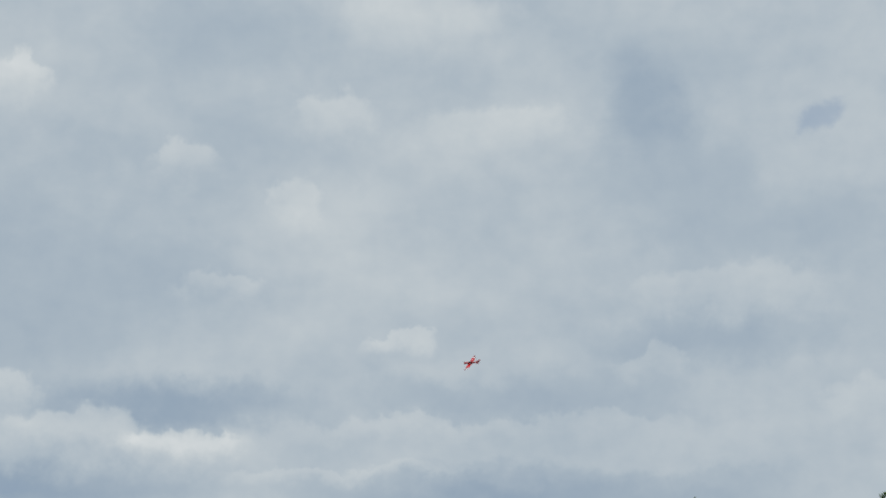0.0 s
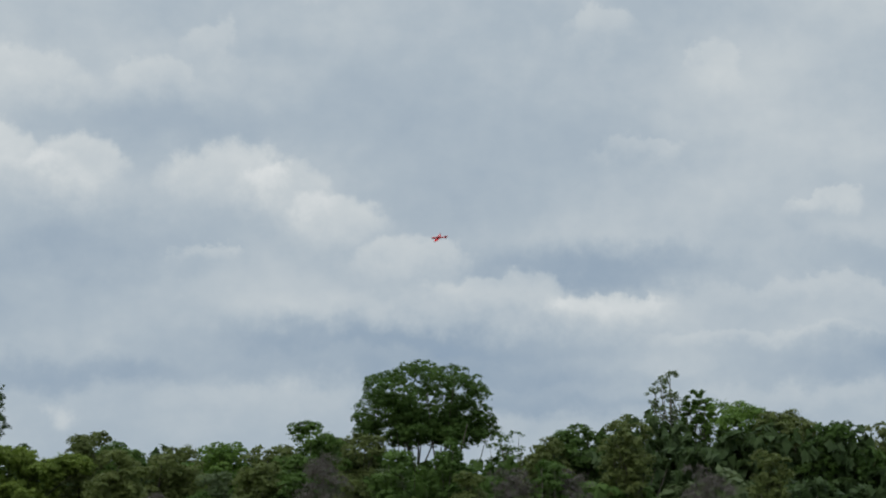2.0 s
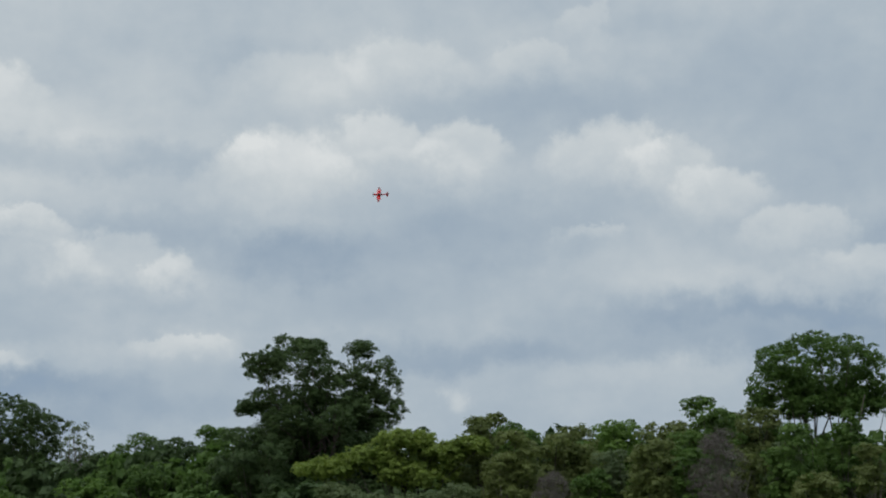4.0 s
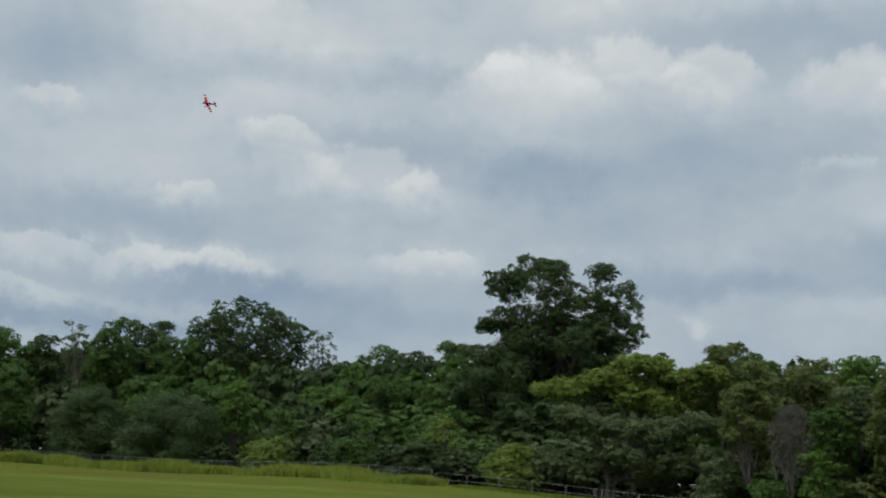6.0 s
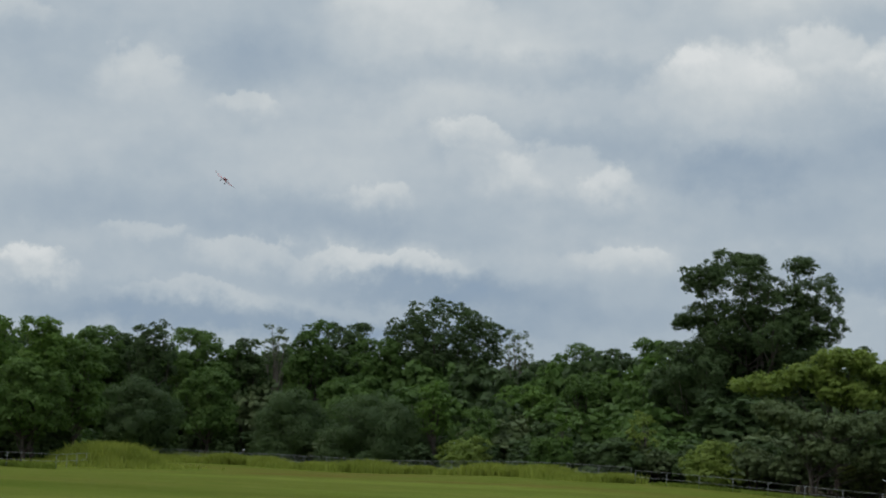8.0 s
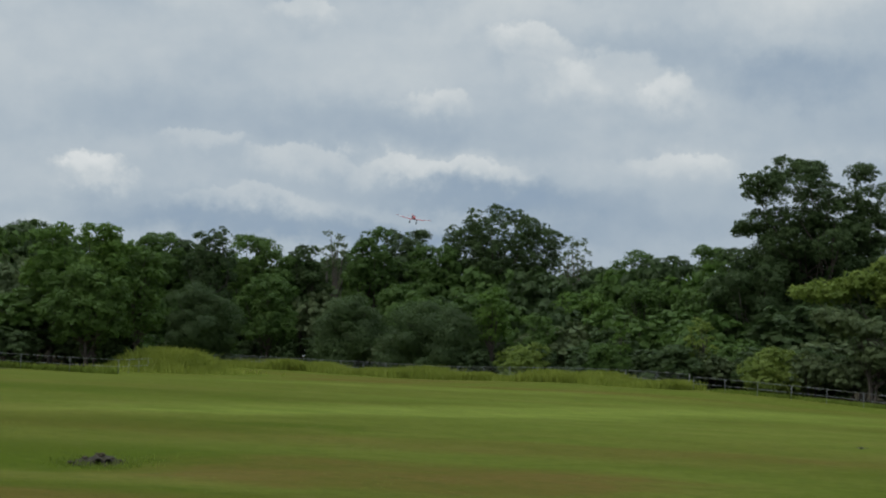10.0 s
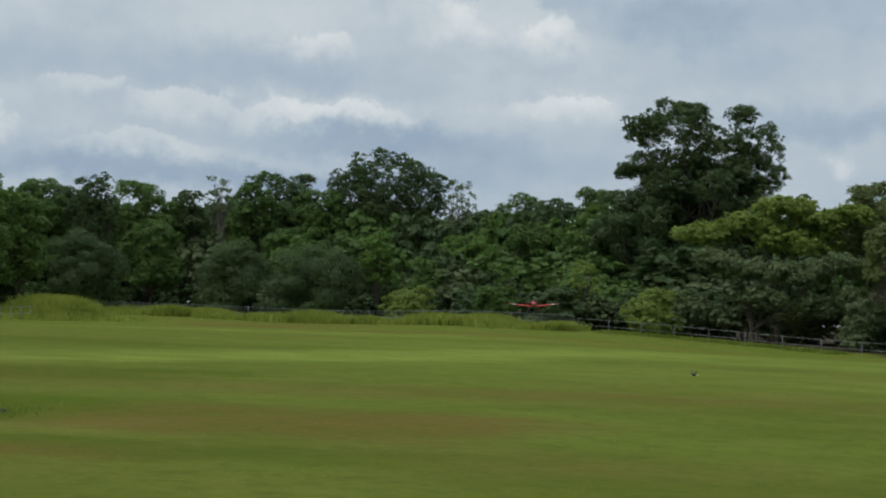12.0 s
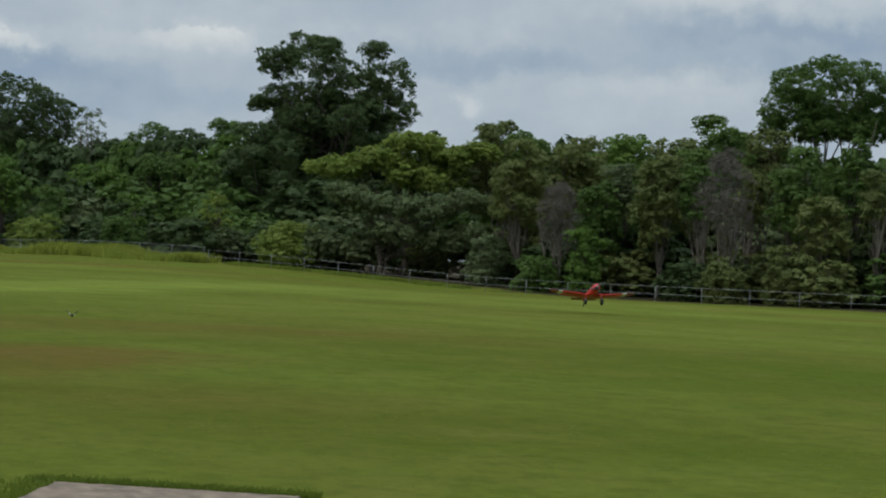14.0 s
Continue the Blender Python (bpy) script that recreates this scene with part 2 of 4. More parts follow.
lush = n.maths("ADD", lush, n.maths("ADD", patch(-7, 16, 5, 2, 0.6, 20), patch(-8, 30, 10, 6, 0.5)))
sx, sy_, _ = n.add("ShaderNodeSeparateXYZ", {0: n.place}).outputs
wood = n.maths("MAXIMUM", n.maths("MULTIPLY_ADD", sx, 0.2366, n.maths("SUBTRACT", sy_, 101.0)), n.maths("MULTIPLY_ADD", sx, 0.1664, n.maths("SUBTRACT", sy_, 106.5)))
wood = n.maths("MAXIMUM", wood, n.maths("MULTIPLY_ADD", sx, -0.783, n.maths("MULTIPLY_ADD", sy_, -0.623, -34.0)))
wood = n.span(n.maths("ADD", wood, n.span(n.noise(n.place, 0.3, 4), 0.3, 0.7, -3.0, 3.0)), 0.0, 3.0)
fine = n.noise(n.place, 7.0, 5, 0.65)
tuft = n.noise(n.place, 1.4, 4, 0.6)
c = n.mix(n.span(tuft, 0.3, 0.7), (0.094, 0.124, 0.016), (0.142, 0.17, 0.028))
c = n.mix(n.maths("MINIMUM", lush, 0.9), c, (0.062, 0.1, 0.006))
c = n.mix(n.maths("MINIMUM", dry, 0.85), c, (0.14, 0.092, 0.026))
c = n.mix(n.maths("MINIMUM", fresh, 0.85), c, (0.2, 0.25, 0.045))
c = n.mix(n.span(n.noise(n.place, 0.35, 5, 0.62), 0.42, 0.66, 0.0, 0.5), c, (0.074, 0.104, 0.01))
c = n.mix(n.span(n.noise(n.place, 0.23, 5, 0.65), 0.52, 0.7, 0.0, 0.5), c, (0.16, 0.15, 0.035))
c = n.mix(n.span(n.noise(n.place, 2.4, 5, 0.7), 0.48, 0.64, 0.0, 0.4), c, (0.052, 0.078, 0.01))
c = n.mix(n.span(fine, 0.35, 0.75, 0.0, 0.35), c, (0.04, 0.055, 0.008))
c = n.mix(n.span(n.noise(n.place, 0.9, 6, 0.7), 0.6, 0.75, 0.0, 0.3), c, (0.17, 0.17, 0.05))
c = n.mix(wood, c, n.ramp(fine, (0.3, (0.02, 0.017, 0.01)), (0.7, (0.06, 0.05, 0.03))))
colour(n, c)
bump(n, n.maths("ADD", fine, tuft), 0.6, 0.09)

blade_mat = foliage("grass_blades", (0.11, 0.16, 0.018), (0.24, 0.3, 0.05), 0.4)
turf_blade_mat = foliage("turf_blades", (0.11, 0.145, 0.02), (0.22, 0.25, 0.045), 0.45)
reed_mat = foliage("tall_grass_blades", (0.17, 0.22, 0.03), (0.34, 0.38, 0.07), 0.45)

steel_mat, n = material("galvanised_steel", 0.5, 0.25)
colour(n, n.ramp(n.noise(n.place, 3.0, 5), (0.3, (0.2, 0.215, 0.22)), (0.7, (0.32, 0.335, 0.34))))
mesh_mat, n = material("chain_wire", 0.6, 0.6)
colour(n, n.ramp(n.noise(n.place, 3.0, 3), (0.3, (0.2, 0.2, 0.2)), (0.7, (0.3, 0.3, 0.3))))

concrete_mat, n = material("concrete", 0.9)
spots = n.noise(n.place, 5.0, 7, 0.72)
c = n.ramp(spots, (0.35, (0.1, 0.076, 0.056)), (0.5, (0.18, 0.138, 0.098)), (0.62, (0.26, 0.202, 0.145)))
c = n.mix(n.span(n.noise(n.place, 1.1, 4), 0.55, 0.7, 0.0, 0.6), c, (0.26, 0.19, 0.14))
colour(n, c)
bump(n, n.noise(n.place, 40, 6, 0.7), 0.4, 0.01)

soil_mat, n = material("bare_soil", 0.95)
colour(n, n.ramp(n.noise(n.place, 5.0, 6, 0.7), (0.35, (0.009, 0.007, 0.004)), (0.65, (0.046, 0.037, 0.02))))
bump(n, n.noise(n.place, 9.0, 6, 0.7), 0.8, 0.05)
stone_mat, n = material("rubble_stone", 0.9)
colour(n, n.ramp(n.noise(n.place, 6.0, 6, 0.7), (0.3, (0.022, 0.016, 0.008)), (0.7, (0.07, 0.052, 0.028))))
bump(n, n.noise(n.place, 12.0, 6, 0.7), 0.6, 0.03)


def paint(name, base, rough=0.35, dirt=0.25):
    m, n = material(name, rough)
    worn = n.span(n.noise(n.place, 3.5, 6, 0.65), 0.45, 0.75, 0.0, dirt)
    colour(n, n.mix(worn, base, tuple(v * 0.55 + 0.01 for v in base)))
    bump(n, n.noise(n.place, 18.0, 4), 0.05, 0.004)
    return m


red_mat = paint("red_film", (0.6, 0.02, 0.024), 0.4)
# dark red of the wing tips; on the tail it is red with silhouette shade mixed in
tip_shaded_tail_mat = paint("dark_red_tip_shaded_tail_film", (0.26, 0.018, 0.024), 0.4)
white_mat = paint("white_film", (0.8, 0.8, 0.78))
black_mat = paint("dark_film", (0.035, 0.03, 0.035), 0.45)
glass_mat = paint("tinted_canopy", (0.02, 0.022, 0.025), 0.08, 0.0)
tyre_mat = paint("black_rubber", (0.015, 0.015, 0.015), 0.8)
metal_mat, n = material("bare_metal", 0.4, 0.8)
colour(n, n.ramp(n.noise(n.place, 8.0, 4), (0.3, (0.35, 0.35, 0.35)), (0.7, (0.5, 0.5, 0.5))))
feather_dark = paint("dark_feathers", (0.02, 0.018, 0.018), 0.7)
feather_white = paint("white_feathers", (0.7, 0.68, 0.62), 0.7)


# ---- mesh makers ----
def mesh_object(name, verts, faces, mat, parent=None, label="", smooth=False):
    me = bpy.data.meshes.new(name)
    me.from_pydata(verts, [], faces)
    me.materials.append(mat)
    if smooth:
        me.polygons.foreach_set("use_smooth", np.ones(len(me.polygons), bool))
    me.update()
    ob = new(name, me)
    ob.parent = parent
    return tagged(ob, label)


def part(name, bm, mat, parent, label="", smooth=True):
    """Links a bmesh as one mesh object under a thing or a part."""
    me = bpy.data.meshes.new(name)
    bmesh.ops.recalc_face_normals(bm, faces=bm.faces)
    for f in bm.faces:
        f.smooth = smooth
    bm.to_mesh(me)
    bm.free()
    me.materials.append(mat)
    ob = new(name, me)
    ob.parent = parent
    return tagged(ob, label)


def thing(name, label, category, at=(0, 0, 0), turn=0.0, group="", kind=""):
    ob = new(name)
    ob.empty_display_size = 0.2
    ob.matrix_basis = pose(*at, 0, 0, turn)
    return tagged(ob, label, category, group, kind)


def rings(sections, steps=10, close=True):
    """A skin through rings: each section is a list of points of the same length."""
    bm = bmesh.new()
    rows = [[bm.verts.new(p) for p in s] for s in sections]
    k = len(rows[0])
    for a, b in zip(rows, rows[1:]):
        for i in range(k):
            bm.faces.new((a[i], a[(i + 1) % k], b[(i + 1) % k], b[i]))
    if close:
        bm.faces.new(rows[0][::-1])
        bm.faces.new(rows[-1])
    return bm


def tube_arrays(points, radii, sides=6):
    """Vertices and faces of a tapered tube along points."""
    pts = np.array(points, float)
    verts, faces = [], []
    for i, p in enumerate(pts):
        d = pts[min(i + 1, len(pts) - 1)] - pts[max(i - 1, 0)]
        d /= np.linalg.norm(d) + 1e-9
        a = np.cross(d, (0.31, 0.95, 0.05))
        a /= np.linalg.norm(a) + 1e-9
        b = np.cross(d, a)
        for k in range(sides):
            w = 2 * math.pi * k / sides
            verts.append(p + radii[i] * (math.cos(w) * a + math.sin(w) * b))
        if i:
            o = (i - 1) * sides
            faces += [(o + k, o + (k + 1) % sides, o + sides + (k + 1) % sides, o + sides + k) for k in range(sides)]
    return verts, faces


def joined(pieces):
    verts, faces = [], []
    for v, f in pieces:
        o = len(verts)
        verts += list(v)
        faces += [tuple(i + o for i in q) for q in f]
    return verts, faces


def rod(name, a, b, radius, mat, parent, sides=8, label=""):
    v, f = tube_arrays([a, b], [radius, radius], sides)
    f.append(tuple(range(sides))[::-1])
    f.append(tuple(range(sides, 2 * sides)))
    return mesh_object(name, v, f, mat, parent, label, True)


def leaf_arrays(rng, centres, outward, length, width, lean=0.6):
    """One small three-cornered leaf at each centre, turned at random about its outward way."""
    k = len(centres)
    nrm = outward * lean + rng.normal(size=(k, 3)) * 0.7
    nrm /= np.linalg.norm(nrm, axis=1, keepdims=True) + 1e-9
    t = np.cross(nrm, rng.normal(size=(k, 3)))
    t /= np.linalg.norm(t, axis=1, keepdims=True) + 1e-9
    s = np.cross(nrm, t)
    size = rng.uniform(0.65, 1.3, (k, 1))
    a, b = t * length * 0.5 * size, s * width * 0.5 * size
    bend = nrm * length * 0.12 * size
    verts = np.stack([centres + a - bend, centres + b - a * 0.6, centres - b - a * 0.6], 1).reshape(-1, 3)
    faces = np.arange(3 * k).reshape(k, 3)
    return verts, faces


# ---- ground ----
def ground_height(x, y):
    h = 0.62 * np.exp(-((x + 78) ** 2 + (y - 119) ** 2) / 24 ** 2) - 0.45 * np.exp(-((x + 105) ** 2 + (y - 87) ** 2) / 22 ** 2)
    h -= 0.42 * np.exp(-((x + 47) ** 2 + (y - 109) ** 2) / 18 ** 2)
    h += 0.22 * np.exp(-((x + 136) ** 2 + (y - 125) ** 2) / 25 ** 2)
    h += 0.05 * np.sin(x * 0.21 + 0.7) * np.sin(y * 0.17) * np.clip((np.hypot(x, y) - 15) / 20, 0, 1)
    h -= 0.22 * np.exp(-((x + 21.3) ** 2 + (y - 16.3) ** 2) / 2.2 ** 2)
    return h


def gh(x, y):
    return float(ground_height(np.float64(x), np.float64(y)))


def build_ground():
    u = np.linspace(-1, 1, 261)
    axis = 22 * np.sinh(u * 5.63)
    gx, gy = np.meshgrid(axis - 20, axis + 25, indexing="ij")
    gz = ground_height(gx, gy)
    verts = np.stack([gx, gy, gz], -1).reshape(-1, 3)
    k = len(axis)
    i = np.arange(k * k).reshape(k, k)
    faces = np.stack([i[:-1, :-1], i[1:, :-1], i[1:, 1:], i[:-1, 1:]], -1).reshape(-1, 4)
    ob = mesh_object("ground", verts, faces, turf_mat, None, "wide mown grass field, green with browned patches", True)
    tagged(ob, "", "grass field", "", "structure")


build_ground()


# ---- trees ----
def aim(y, d, z=None):
    """The place d metres out on the yaw y, on the ground or at the height z."""
    x, w = -math.sin(radians(y)) * d, math.cos(radians(y)) * d
    return (x, w, gh(x, w) - 0.05 if z is None else z)


STYLES = {
    # boughs, clumps on a bough, bough radius and clump radius by width, cover, leaf length, leaf width, crown starts at
    "round": (22, 6, 0.17, 0.1, 1.0, 0.23, 0.175, 0.08),
    "layered": (64, 5, 0.07, 0.042, 0.95, 0.22, 0.165, 0.08),
    "open": (74, 5, 0.055, 0.03, 0.85, 0.21, 0.145, 0.12),
    "dome": (84, 5, 0.06, 0.032, 0.9, 0.2, 0.14, 0.3),
    "sparse": (20, 4, 0.13, 0.075, 0.8, 0.2, 0.13, 0.2),
    "tall": (22, 5, 0.17, 0.11, 0.95, 0.21, 0.13, 0.12),
    "stem": (15, 6, 0.18, 0.11, 0.95, 0.21, 0.14, 0.28),
    "shrub": (14, 6, 0.2, 0.12, 1.0, 0.21, 0.16, -0.3),
    "soft": (16, 4, 0.22, 0.17, 1.2, 0.24, 0.1, -0.3),
    "bare": (24, 4, 0.17, 0.1, 0.42, 0.6, 0.024, 0.12),
}


def clumps_of(rng, c, r, mid, count, small, wide):
    """Clumps over the upper and outer side of a bough."""
    out = (c - mid) / (np.linalg.norm(c - mid) + 1e-6) * 0.7 + np.array([0, 0, 0.3])
    turn = rng.uniform(0, 6.28)
    found = []
    for i in range(count):
        u = 1 - 1.75 * (i + 0.5) / count
        a = 2.39996 * i + turn
        d = np.array([math.sqrt(1 - u * u) * math.cos(a), math.sqrt(1 - u * u) * math.sin(a), u]) + out * 0.45 + rng.normal(size=3) * 0.15
        d /= np.linalg.norm(d)
        found.append((c + d * np.array([1, 1, 0.8]) * r * rng.uniform(0.75, 1.1), wide * small * rng.choice([0.7, 0.9, 1.0, 1.15, 1.35])))
    return found


def crown_shapes(rng, width, height, style, crowns=None):
    """Clumps of leaves (centre, radius) over a trunk at the origin, set on boughs within one or several ellipsoids."""
    boughs, count, big, small, _, _, _, low = STYLES[style]
    z0 = height * low
    if low >= 0:
        z0 = max(z0, height - 1.7 * width)
    shapes = crowns or [(0.0, (height + z0) / 2, width / 2, (height - z0) / 2)]
    lobes = []
    for cx, cz, hw, hh in shapes:
        k = max(3, round(boughs * (2 * hw / width) ** 1.6)) if crowns else boughs
        centre = np.array([cx, 0, cz])
        turn, bulge = rng.uniform(0, 6.28), rng.uniform(0.06, 0.16)
        pad = small * width * 0.4
        for i in range(k):
            u = 1 - 1.85 * (i + 0.5) / k
            a = 2.39996 * i + turn + rng.normal() * 0.2
            flat_r = math.sqrt(max(0.0, 1 - u * u))
            r = min(width * big * rng.uniform(0.75, 1.25), 0.7 * min(hw, hh))
            reach = (1 + bulge * math.sin(3 * a + turn + 2 * u) + rng.normal() * 0.05) * (1.0 if i % 4 else rng.uniform(0.45, 0.8))
            rim = np.array([flat_r * math.cos(a) * (hw - r - pad), flat_r * math.sin(a) * (hw - r - pad), u * (hh - r * 0.8 - pad)])
            lobes += clumps_of(rng, centre + rim * min(1.1, reach), r, centre, count, small, width)
        if style not in ("open", "dome", "sparse", "bare"):
            for _ in range(3):
                d = rng.normal(size=3)
                d *= rng.uniform(0.05, 0.35) / np.linalg.norm(d)
                lobes.append((centre + d * np.array([hw, hw, hh]), min(hw, hh) * 0.5))
    return lobes


def crown_arrays(rng, lobes, style, mid, coarse=1.0):
    """Leaves set in tufts over the clumps, thick on the upper side."""
    _, _, _, _, cover, ln, wd, _ = STYLES[style]
    ln, wd = ln * coarse, wd * coarse
    centres, ways = [], []
    for c, r in lobes:
        k = int(min(1100, cover * 7.0 * r * r / (0.5 * ln * wd)))
        tufts = max(4, k // 6)
        d = rng.normal(size=(tufts, 3))
        d += (c - mid) / (np.linalg.norm(c - mid) + 1e-6) * 0.5 + np.array([0, 0, 0.45])
        d /= np.linalg.norm(d, axis=1, keepdims=True)
        p = c + d * np.array([1, 1, 0.75]) * r * rng.uniform(0.72, 1.03, (tufts, 1))
        q = p[:, None] + rng.normal(size=(tufts, 6, 3)) * np.array([0.2, 0.2, 0.13]) * max(0.4, r * 0.5)
        centres.append(q.reshape(-1, 3))
        ways.append(np.repeat(d, 6, 0) + np.array([0, 0, 0.2]))
    return leaf_arrays(rng, np.concatenate(centres), np.concatenate(ways), ln, wd, SHEEN.get(style, 3.4))


SHEEN = {"bare": 0.4, "sparse": 1.6, "open": 2.2, "dome": 2.4, "layered": 2.6}


def limb_arrays(rng, lobes, width, height, low, stems=1):
    """Trunk and limbs: stems rise and fork towards the lobes."""
    pieces = []
    foot = max(0.1, 0.011 * height + 0.012 * width) * (1 if stems == 1 else 0.62)
    tops = []
    for s in range(stems):
        lean = rng.normal(size=2) * (0.05 if stems == 1 else 0.12) * height
        root = np.array([rng.normal() * 0.25 * (stems > 1), rng.normal() * 0.25 * (stems > 1), -0.15])
        top = np.array([lean[0], lean[1], height * 0.72])
        bow = rng.normal(size=3) * 0.02 * height
        path = [root * (1 - u) + top * u + bow * math.sin(u * math.pi) for u in (0, 0.08, 0.25, 0.45, 0.7, 1)]
        pieces.append(tube_arrays(path, [foot * 1.3, foot, foot * 0.85, foot * 0.68, foot * 0.45, foot * 0.18], 7))
        tops.append(path)
    step = max(2, len(lobes) // 26)
    for c, r in lobes[::step]:
        path = tops[rng.integers(len(tops))]
        u = rng.uniform(0.35, 0.95)
        i = min(int(u * 4) + 1, 4)
        a = np.array(path[i])
        if a[2] > c[2] - 0.1 * height:
            a = np.array(path[max(i - 2, 1)])
        m = (a + c) / 2 + np.array([0, 0, -0.06 * height]) * rng.uniform(0, 1) + rng.normal(size=3) * 0.02 * height
        pieces.append(tube_arrays([a, m, c], [foot * 0.42, foot * 0.26, foot * 0.08], 5))
    return joined(pieces)


def tree_meshes(seed, width, height, style, leaf, bark=None, stems=1, coarse=1.0, crowns=None):
    """The trunk and crown of a tree as two meshes."""
    rng = np.random.default_rng(seed)
    lobes = crown_shapes(rng, width, height, style, crowns)
    mid = np.array([0, 0, height * 0.5])
    v, f = crown_arrays(rng, lobes, style, mid, coarse)
    crown = bpy.data.meshes.new("crown")
    crown.from_pydata(v, [], f)
    crown.materials.append(LEAF[leaf])
    v, f = limb_arrays(rng, lobes, width, height, STYLES[style][7], stems)
    trunk = bpy.data.meshes.new("trunk")
    trunk.from_pydata(v, [], f)
    trunk.materials.append(bark or dark_bark)
    trunk.polygons.foreach_set("use_smooth", np.ones(len(trunk.polygons), bool))
    return trunk, crown


def plant(meshes, at, turn, scale, label, category, group="", name="tree"):
    ob = thing(name, label, category, at, turn, group)
    ob.scale = scale
    for m, nm in zip(meshes, ("trunk", "crown")):
        p = new(nm, m)
        p.parent = ob
    return ob


SEED = [100]


def key_tree(y, top, wide, d, style="round", leaf="mid", label="", bark=None, stems=1, category="tree", name="tree", seed=None, crowns=None, fine=1.0):
    """A tree on the yaw y whose top stands at the elevation top and whose crown spans wide degrees, d metres out.
    crowns: where it has several, the yaw, elevation, half width and half height of each, in degrees."""
    SEED[0] += 1
    at = aim(y, d)
    height = EYE + d * math.tan(radians(top)) - at[2]
    width = d * radians(wide)
    turn = SEED[0] * 37.0
    if crowns:
        crowns = [(d * radians(y - cy), EYE + d * math.tan(radians(ce)) - at[2], d * radians(cw), d * radians(ch)) for cy, ce, cw, ch in crowns]
        turn = y
    meshes = tree_meshes(seed or SEED[0], width, height, style, leaf, bark, stems, fine, crowns)
    return plant(meshes, at, turn, (1, 1, 1), label, category, "", name)


def line_depth(y):
    """How far out the wood's edge stands on the yaw y."""
    return float(np.interp(y, [-20, 0, 13, 22, 33, 40, 47, 49.5, 51, 60], [112, 108, 114, 126, 146, 168, 198, 190, 152, 146]))


# the outstanding trees of the wood
key_tree(29.0, 6.78, 5.0, 172, "open", "dark", "tall dark gum tree with several ragged clumped crowns", dark_bark, 3, fine=0.9,
         crowns=[(29.95, 5.85, 1.6, 0.93), (29.55, 6.38, 0.75, 0.42), (30.85, 5.8, 0.75, 0.6), (27.95, 6.3, 0.55, 0.4), (27.6, 5.45, 1.05, 0.85), (28.5, 5.0, 1.4, 0.8), (30.1, 4.75, 1.4, 0.6), (27.5, 4.5, 1.2, 0.7), (31.3, 4.5, 0.6, 0.32), (29.0, 4.1, 2.2, 0.8)])
key_tree(29.0, 4.75, 5.2, 176, "round", "dark", "dense dark gum tree below taller tops", dark_bark)
key_tree(31.0, 4.35, 3.4, 170, "round", "dark", "dark leafy tree below taller gums", bark_mat)
key_tree(27.7, 4.2, 3.0, 170, "round", "dark", "dark leafy tree below taller gums", bark_mat)
key_tree(26.0, 4.05, 0.7, 168, "sparse", "dark", "thin dark young gum beside a tall one", dark_bark)
key_tree(13.75, 6.83, 4.5, 150, "dome", "mid", "large domed gum tree with sky showing through its crown", bark_mat, 4, fine=0.9,
         crowns=[(13.8, 5.85, 1.95, 0.98), (15.0, 5.15, 1.05, 0.8), (12.5, 5.05, 0.9, 0.7), (13.8, 4.9, 1.2, 0.6), (11.9, 4.7, 0.45, 0.5), (15.5, 4.6, 0.6, 0.5), (13.6, 4.45, 1.7, 0.5), (13.0, 4.75, 1.0, 0.45)])
key_tree(11.25, 4.8, 1.35, 148, "sparse", "mid", "small ragged gum tree beside a large domed one", bark_mat)
key_tree(38.85, 4.98, 3.9, 205, "open", "dark", "broad dark gum tree with a domed crown", dark_bark, 2,
         crowns=[(38.8, 4.15, 1.5, 0.85), (39.9, 3.75, 0.95, 0.6), (37.6, 3.85, 0.85, 0.55), (38.8, 3.2, 1.9, 0.7)])
key_tree(38.9, 3.9, 3.2, 207, "round", "dark", "dense dark gum tree within the wood", bark_mat)
key_tree(36.55, 4.15, 1.1, 200, "sparse", "grey", "small thin gum tree with bare gaps in its crown", bark_mat)
key_tree(52.5, 3.85, 2.2, 160, "round", "bright", "fresh green spreading tree behind the fence", dark_bark)
key_tree(51.1, 3.95, 2.0, 156, "round", "bright", "fresh green tree with a lobed crown behind the fence", dark_bark)
key_tree(51.4, 2.7, 2.8, 154, "round", "mid", "green leafy tree with a dark trunk at the fence", dark_bark)
key_tree(50.0, 3.2, 2.0, 158, "round", "mid", "green leafy tree behind the fence", dark_bark)
key_tree(6.35, 6.62, 1.5, 150, "sparse", "grey", "slender gum tree with a thin grey-green top", bark_mat)
key_tree(5.35, 5.9, 1.1, 149, "open", "mid", "gum tree with a small lobed top", bark_mat)
key_tree(7.6, 5.22, 1.9, 132, "tall", "olive", "olive-brown tree with pale upright stems", bark_mat, 3)
key_tree(23.15, 4.02, 2.0, 132, "tall", "olive", "olive-brown paperbark with pale slanting stems", bark_mat, 4)
key_tree(44.05, 3.95, 1.0, 210, "sparse", "grey", "thin gum tree with an open top", bark_mat)
key_tree(-7.74, 6.74, 2.2, 150, "open", "mid", "gum tree with a lobed open crown", bark_mat, crowns=[(-7.74, 6.2, 1.1, 0.52), (-6.3, 5.4, 0.5, 0.3), (-7.4, 5.3, 1.0, 0.5)])
key_tree(-8.3, 5.95, 2.6, 146, "round", "dark", "dense dark rounded tree in the wood", dark_bark)
key_tree(-8.2, 4.65, 2.5, 132, "round", "olive", "broad olive tree at the front of the wood", dark_bark)
key_tree(-11.3, 6.2, 3.2, 140, "round", "mid", "tall green tree in the wood", dark_bark)
key_tree(-14.1, 7.34, 2.4, 142, "round", "mid", "tall green tree rising above the wood", dark_bark)
